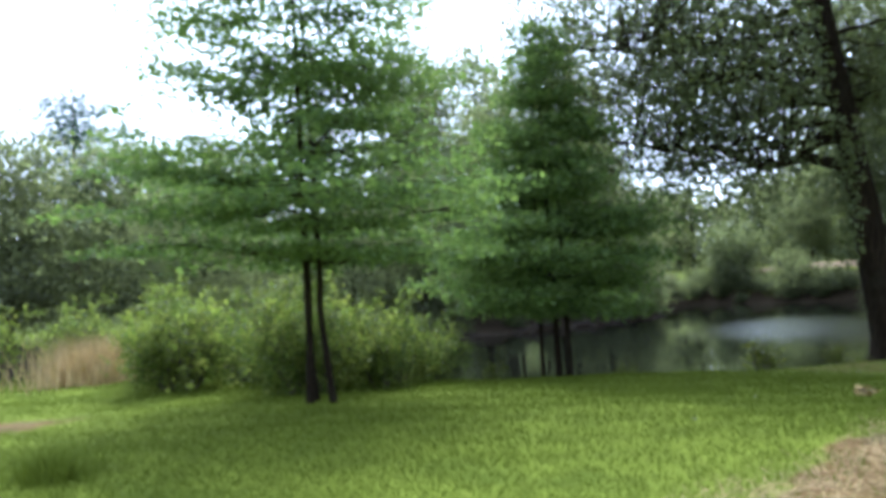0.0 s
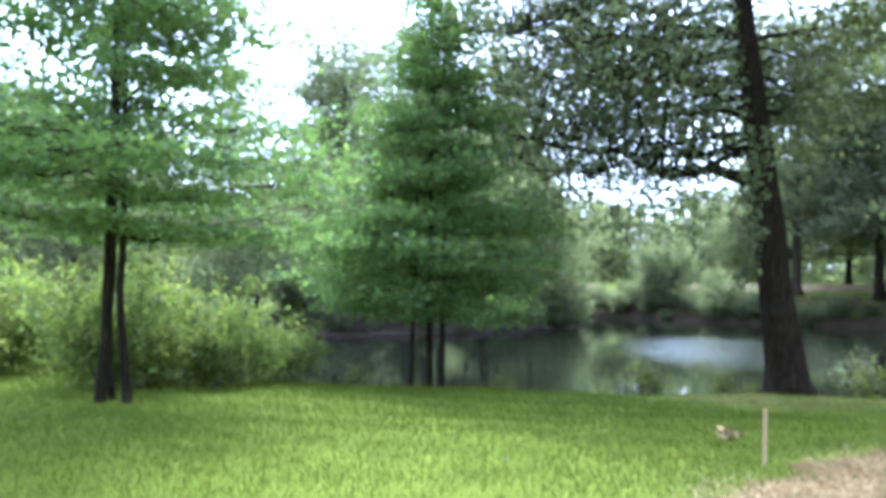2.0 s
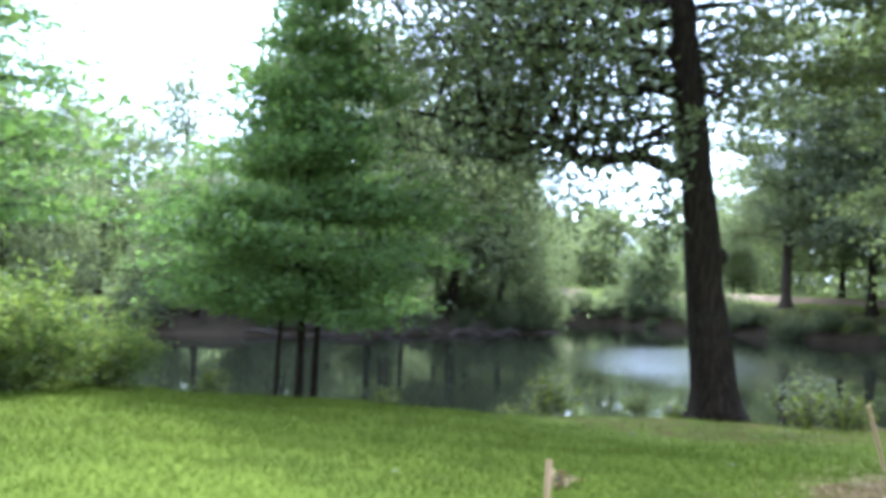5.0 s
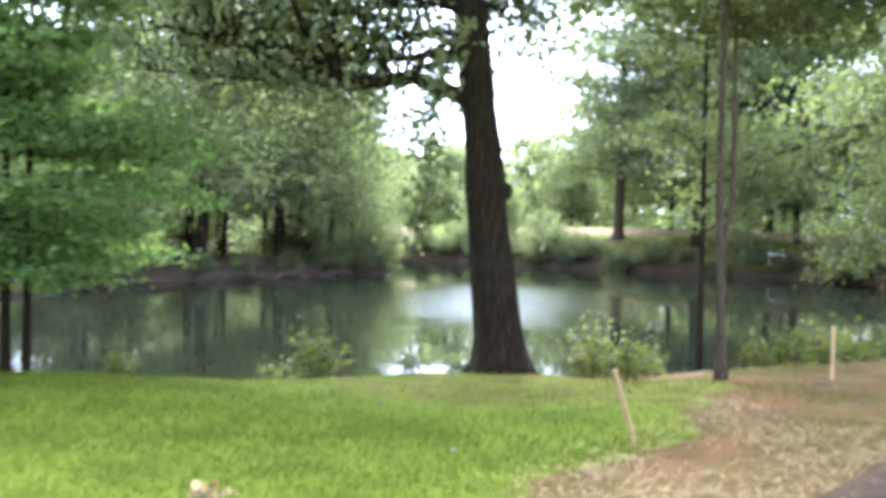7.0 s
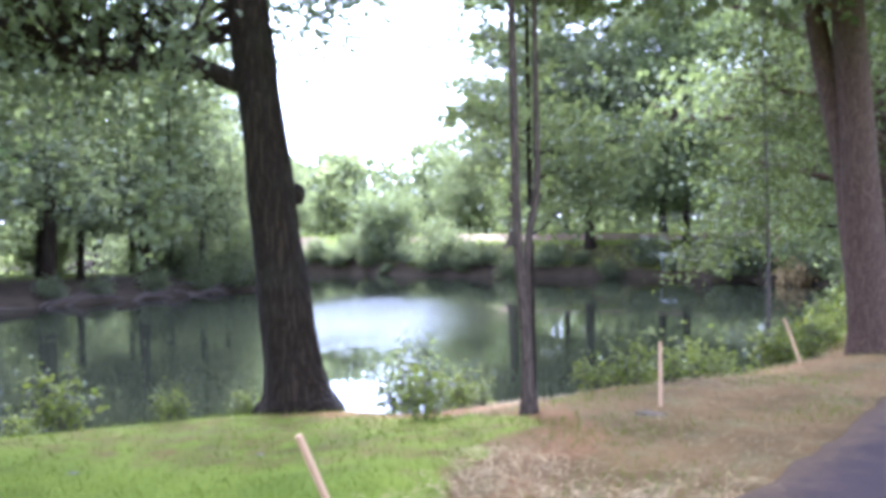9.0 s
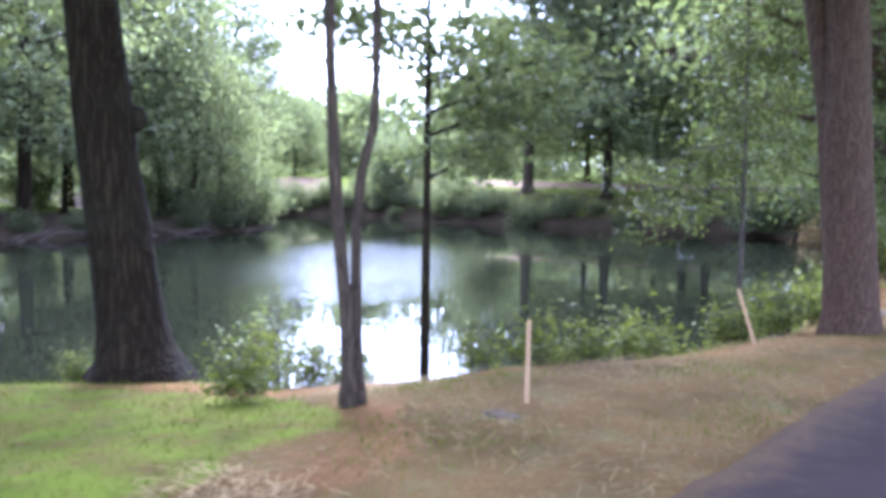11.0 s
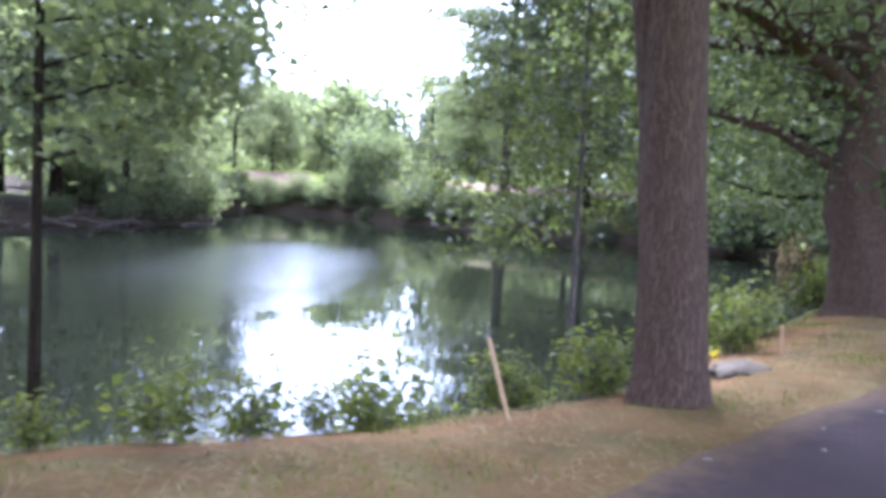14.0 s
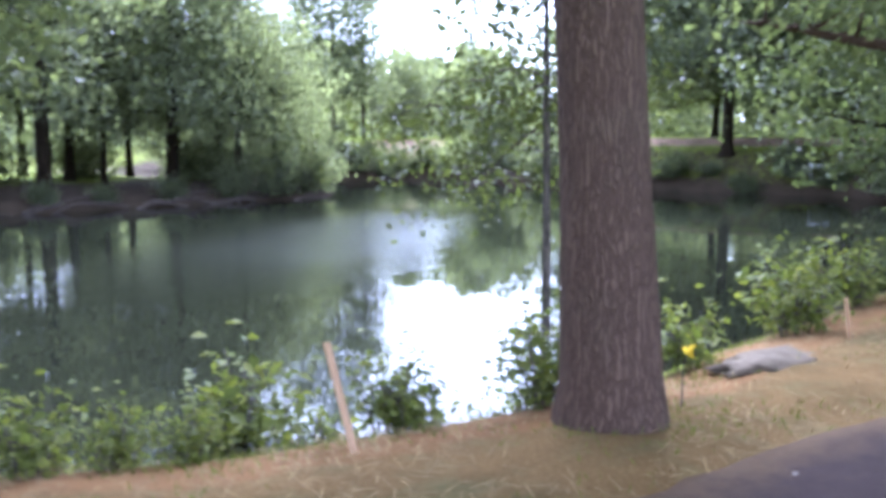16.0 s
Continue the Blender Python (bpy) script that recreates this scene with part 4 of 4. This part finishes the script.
tip = shrub("overhanging_shrub", 28.4, 27.3, land_z(28.4, 27.3), "pale green shrub trailing into the water at the point", 137, 1.7, 2.3, 2000, 0.2, LEAF_WILLOW, BARK_THIN, "shrubs on the point", stems=12, single=False)
for x, y, s, turn in [(26.6, 27.0, 0.85, 70), (29.6, 27.9, 0.8, 160), (24.7, 27.3, 0.6, 250)]:
    copy_thing(tip, pose(x, y, land_z(x, y), 0, 0, turn) @ Matrix.Scale(s, 4))
shrub("bright_bush", 47.5, 30.5, land_z(47.5, 30.5), "tall bright green bush on the far shore", 113, 2.6, 4.2, 5500, 0.28, LEAF_BRIGHT, BARK_THIN, stems=18, single=False)


# ---- stakes ----
def stake(x, y, z, height, tilt_x, tilt_y, label):
    """A squared wooden survey stake with a chamfered top, driven into the ground."""
    bm = bmesh.new()
    bmesh.ops.create_cube(bm, size=1.0)
    for v in bm.verts:
        top = v.co.z > 0
        v.co = Vector((v.co.x * 0.042, v.co.y * 0.03, height if top else -0.12))
    bmesh.ops.bevel(bm, geom=list(bm.edges), offset=0.003, segments=1, affect="EDGES")
    for v in bm.verts:
        if v.co.z > height - 0.01 and v.co.x > 0:
            v.co.z -= 0.008
    ob = from_bmesh("wooden_stake", bm, STAKE_WOOD)
    ob.matrix_basis = pose(x, y, z, tilt_x, tilt_y, 20)
    return tagged(ob, label, "stake", "stakes along the path")


stake(-5.355, 5.0, land_z(-5.355, 5.0), 0.48, 1, 0, "short upright wooden stake at the lawn's edge")
stake(-0.95, 4.175, land_z(-0.95, 4.175), 0.68, -15, -22, "leaning wooden stake beside the straw strip")
stake(3.18, 3.18, land_z(3.18, 3.18), 0.62, 0, 1, "upright wooden stake in the straw-covered verge")
stake(7.01, 2.05, land_z(7.01, 2.05), 0.64, -18, 6, "leaning wooden stake at the top of the bank")
stake(11.72, 0.66, land_z(11.72, 0.66), 0.4, -8, -8, "short wooden stake beyond the forked tree")

# ---- grass, straw and litter ----
rng = np.random.default_rng(5)


def blades(name, x, y, height, width, mat, label, category, tilt=0.5):
    z = land_height(x, y)
    k = len(x)
    az = rng.random(k) * 6.283
    h = height * rng.uniform(0.5, 1.2, k)
    lean = rng.normal(size=(k, 2)) * tilt
    v = np.empty((k, 3, 3))
    ox, oy = np.cos(az) * width * 0.5, np.sin(az) * width * 0.5
    v[:, 0] = np.stack([x - ox, y - oy, z - 0.005], 1)
    v[:, 1] = np.stack([x + ox, y + oy, z - 0.005], 1)
    v[:, 2] = np.stack([x + lean[:, 0] * h, y + lean[:, 1] * h, z + h], 1)
    return tagged(mesh_object(name, v.reshape(-1, 3), np.arange(k * 3).reshape(-1, 3), mat), label, category, kind="stuff")


k = 560000
x, y = rng.uniform(-18, 4.5, k), rng.uniform(3.6, 25, k)
d = shore_distance(x, y)
ed = np.interp(x, STRAW_X, STRAW_Y) + 0.15 * np.sin(x * 2.3) + 0.1 * np.sin(x * 5.1 + 1)
bare = np.exp(-(((x + 10.4) / 1.3) ** 2 + ((y - 14.6) / 0.9) ** 2))
keep = (d > 0.35) & (y + rng.normal(size=k) * 0.12 > ed) & (rng.random(k) > bare * 1.1) & (rng.random(k) < np.clip(13.0 / (y + 2), 0.2, 1)) & (rng.random(k) > 0.8 * np.clip((x + 1.6) / 1.8, 0, 1))
x, y = x[keep], y[keep]
blades("lawn_grass", x, y, 0.055, 0.009, GRASS, "bright green uncut lawn grass", "grass")
k = 80000
x, y = rng.uniform(-12, 18, k), rng.uniform(-0.5, 6, k)
d = shore_distance(x, y)
tuft = np.sin(x * 1.9 + 1) * np.sin(y * 2.7 + x) + 0.3 * rng.normal(size=k) > 0.3
keep = (y > path_edge(x) + 0.1) & (y < np.interp(x, STRAW_X, STRAW_Y) + 0.3) & (d > 0.3) & tuft
blades("verge_grass", x[keep], y[keep], 0.055, 0.009, GRASS, "thin tufts of grass coming up through straw", "grass")
k = 500
x, y = -11.57 + rng.normal(size=k) * 0.16, 10.29 + rng.normal(size=k) * 0.16
blades("tall_grass_tuft", x, y, 0.26, 0.016, GRASS, "dark tuft of taller grass in the lawn", "grass", 0.4)

def strands(name, k, x0, x1, mat, label):
    """Loose straws lying over the verge."""
    x, y = rng.uniform(x0, x1, k), rng.uniform(-2.5, 6, k)
    d = shore_distance(x, y)
    keep = (y > path_edge(x) + 0.05 - 0.3 * rng.random(k) ** 3) & ((y < np.interp(x, STRAW_X, STRAW_Y) + 0.22 * rng.normal(size=k)) | (x > 3.0)) & (d > 0.5)
    keep &= rng.random(k) < 0.55 + 0.6 * np.sin(x * 1.7 + y) * np.sin(y * 2.9 - x * 0.6)
    x, y = x[keep], y[keep]
    k = len(x)
    z = land_height(x, y) + 0.006 + 0.025 * rng.random(k)
    az, L, wd = rng.random(k) * 6.283, rng.uniform(0.04, 0.15, k), 0.0028
    v = np.empty((k, 4, 3))
    dx, dy = np.cos(az) * L / 2, np.sin(az) * L / 2
    sx, sy = -np.sin(az) * wd, np.cos(az) * wd
    tl = rng.normal(size=k) * 0.012
    for i, (a, b) in enumerate(((-1, -1), (-1, 1), (1, 1), (1, -1))):
        v[:, i] = np.stack([x + a * dx + b * sx, y + a * dy + b * sy, z + a * tl + 0.01], 1)
    tagged(mesh_object(name, v.reshape(-1, 3), np.arange(k * 4).reshape(-1, 4), mat), label, "straw", kind="stuff")


strands("fresh_straw_mulch", 120000, -13, 0.9, FRESH_STRAW, "thick golden straw strewn over the bare strip")
strands("straw_mulch", 36000, 0.2, 18, STRAW, "thin weathered straw, tinted darker for tree shade, over brown soil")

k = 3500
x, y = -6.2 + rng.normal(size=k) * 0.8, 20.2 + rng.normal(size=k) * 0.5
blades("dry_grass", x, y, 0.95, 0.025, DRY_GRASS, "tall tan dry grass among the bushes", "grass", 0.25)

# dead oak twigs with their brown leaves lying on the lawn
def dead_branch(x, y, seed, size, label):
    rng = np.random.default_rng(seed)
    e = thing("dead_branch", x, y, land_z(x, y) + 0.03, label, "branch", "fallen branches")
    t = Tubes()
    tips = []
    for i in range(7):
        a, L = rng.random() * 6.283, size * rng.uniform(0.6, 1.1)
        end = Vector((math.cos(a) * L, math.sin(a) * L, 0.02 + 0.04 * rng.random()))
        t.add([Vector((0, 0, 0.0)), end * 0.5 + Vector((0, 0, 0.03)), end], [0.008, 0.005, 0.003], 4)
        tips += [end * float(s) for s in (0.5, 0.75, 1.0)]
    under(t.made("twig", ROOTS), e)
    c = np.array([tuple(q) for q in tips])[rng.integers(0, len(tips), 40)] + rng.normal(size=(40, 3)) * np.array([0.05, 0.05, 0.015])
    c[:, 2] = np.maximum(c[:, 2], 0.02)
    under(leaf_mesh("dead_foliage", c, 0.085 * rng.uniform(0.6, 1.2, 40), DEAD_LEAF, rng, 0.7), e)


dead_branch(-3.72, 5.9, 201, 0.2, "fallen oak twig with tan dead leaves on the lawn")


def fallen_leaf(x, y, z, size, turn, mat, label):
    """One curled leaf with a midrib fold and a stalk."""
    out = [(0, -0.5, 0.02), (0.26, -0.2, 0.1), (0.3, 0.1, 0.12), (0.14, 0.36, 0.07), (0, 0.5, 0.03), (-0.14, 0.36, 0.07), (-0.3, 0.1, 0.12), (-0.26, -0.2, 0.1), (0, 0.0, 0.0), (0, -0.75, 0.05), (0.02, -0.5, 0.0)]
    ob = mesh_object("fallen_leaf", [(a * size, b * size, c * size) for a, b, c in out], [(0, 1, 8), (1, 2, 8), (2, 3, 8), (3, 4, 8), (4, 5, 8), (5, 6, 8), (6, 7, 8), (7, 0, 8), (0, 10, 9)], mat)
    ob.matrix_basis = pose(x, y, z, 0, 0, turn)
    tagged(ob, label, "leaf", "fallen leaves")


for x, y, s, turn in [(6.55, 0.5, 0.08, 30), (7.89, -0.05, 0.055, 100), (5.6, 0.2, 0.07, 200), (7.3, -0.1, 0.06, 300), (6.2, -0.3, 0.07, 60), (8.8, -0.4, 0.08, 150), (4.2, 0.7, 0.06, 10)]:
    e0 = float(path_edge(x))
    fallen_leaf(x, y, 0.05 if y < e0 else land_z(x, y) + 0.01, s, turn, PALE_LEAF, "pale dry leaf fallen on the grey path")
for x, y, s, turn in [(-0.2, 7.1, 0.1, 40), (-2.0, 5.2, 0.08, 140), (0.6, 5.9, 0.07, 250), (-4.6, 6.9, 0.08, 90), (-6.8, 6.6, 0.07, 0)]:
    fallen_leaf(x, y, land_z(x, y) + 0.06, s, turn, PALE_LEAF, "pale dry leaf caught in the lawn grass")

# one yellow leaf on a bank shoot
e = thing("yellow_leafed_shoot", 8.93, 0.98, land_z(8.93, 0.98), "thin green shoot bearing one bright yellow leaf", "plant")
t = Tubes()
t.add([Vector((0, 0, -0.1)), Vector((0.02, 0.01, 0.25)), Vector((0, -0.03, 0.42))], [0.006, 0.005, 0.003], 5)
under(t.made("stem", BARK_THIN), e)
rng = np.random.default_rng(31)
under(leaf_mesh("yellow_leaf", np.array([(0, -0.04, 0.4), (0.02, -0.05, 0.37)]), np.array([0.13, 0.1]), YELLOW_LEAF, rng, 0.1, 0.42), e, "bright yellow leaf")


# pale stones in the verge
def boulder(x, y, seed, sx, sy, sz, label):
    bm = bmesh.new()
    bmesh.ops.create_icosphere(bm, subdivisions=3, radius=1.0)
    for v in bm.verts:
        k = 1 + 0.6 * noise.noise(v.co * 2.1 + Vector((seed, 0, 0))) + 0.14 * noise.noise(v.co * 4 + Vector((seed, 3, 0)))
        v.co = Vector((v.co.x * sx * k, v.co.y * sy * k, v.co.z * sz * k))
    ob = from_bmesh("stone", bm, STONE, True)
    ob.matrix_basis = pose(x, y, land_z(x, y) - sz * 0.15, 0, 0, seed * 40)
    tagged(ob, label, "stone", "stones in the verge")


boulder(10.55, 0.95, 4, 0.5, 0.26, 0.075, "low pale stone half sunk in the verge")
boulder(2.75, 3.2, 7, 0.12, 0.07, 0.04, "dark clod lying in the straw")

# driftwood and roots along the far waterline
rng = np.random.default_rng(33)
for i in range(26):
    s = rng.uniform(6, 30)
    y = float(np.interp(s, [4, 8.5, 13, 20, 28, 30.5], [31, 28, 27.8, 27, 26.2, 27.2])) + rng.uniform(-0.3, 0.5)
    e = None
    t = Tubes()
    a, L = rng.uniform(-0.5, 0.5) + rng.choice([0, math.pi]), rng.uniform(0.7, 2.4)
    d = Vector((math.cos(a), math.sin(a) * 0.5, rng.uniform(-0.05, 0.3)))
    q = Vector((0, 0, 0))
    line = [q - d * L * 0.3, q + Vector((0, 0, rng.uniform(0, 0.15))), q + d * L * 0.5 + Vector((0, 0, rng.uniform(-0.1, 0.2))), q + d * L]
    t.add(line, [0.05, 0.045, 0.03, 0.012], 6, 0.2)
    t.add([line[1], line[1] + Vector((d.y, -d.x * 0.4, 0.35)) * L * 0.4], [0.025, 0.008], 5)
    ob = t.made("driftwood", ROOTS)
    ob.matrix_basis = pose(s, y, max(land_z(s, y), WATER_Z) + 0.03)
    tagged(ob, "dark dead branch lying at the waterline", "driftwood", "driftwood on the shore")

# a dead brown bush and a white board on the far bank
shrub("dead_bush", 39.5, 3.2, land_z(39.5, 3.2), "dead rust-brown bush on the far bank", 121, 1.0, 1.6, 700, 0.2, DEAD_LEAF, ROOTS, stems=10, single=False)
e = thing("white_board", 44.6, 10.2, land_z(44.6, 10.2), "small white board on two posts on the far bank", "sign")
for name, sx, sy, sz, x, z in (("board", 0.03, 1.0, 0.16, 0, 0.72), ("post", 0.05, 0.05, 0.9, -0.4, 0.25), ("post", 0.05, 0.05, 0.9, 0.4, 0.25)):
    bm = bmesh.new()
    bmesh.ops.create_cube(bm, size=1.0)
    bmesh.ops.scale(bm, vec=(sx, sy, sz), verts=bm.verts)
    bmesh.ops.bevel(bm, geom=list(bm.edges), offset=0.008, segments=1, affect="EDGES")
    bmesh.ops.translate(bm, vec=(0 if name == "board" else 0.05, x, z), verts=bm.verts)
    under(from_bmesh(name, bm, WHITE_PAINT), e)
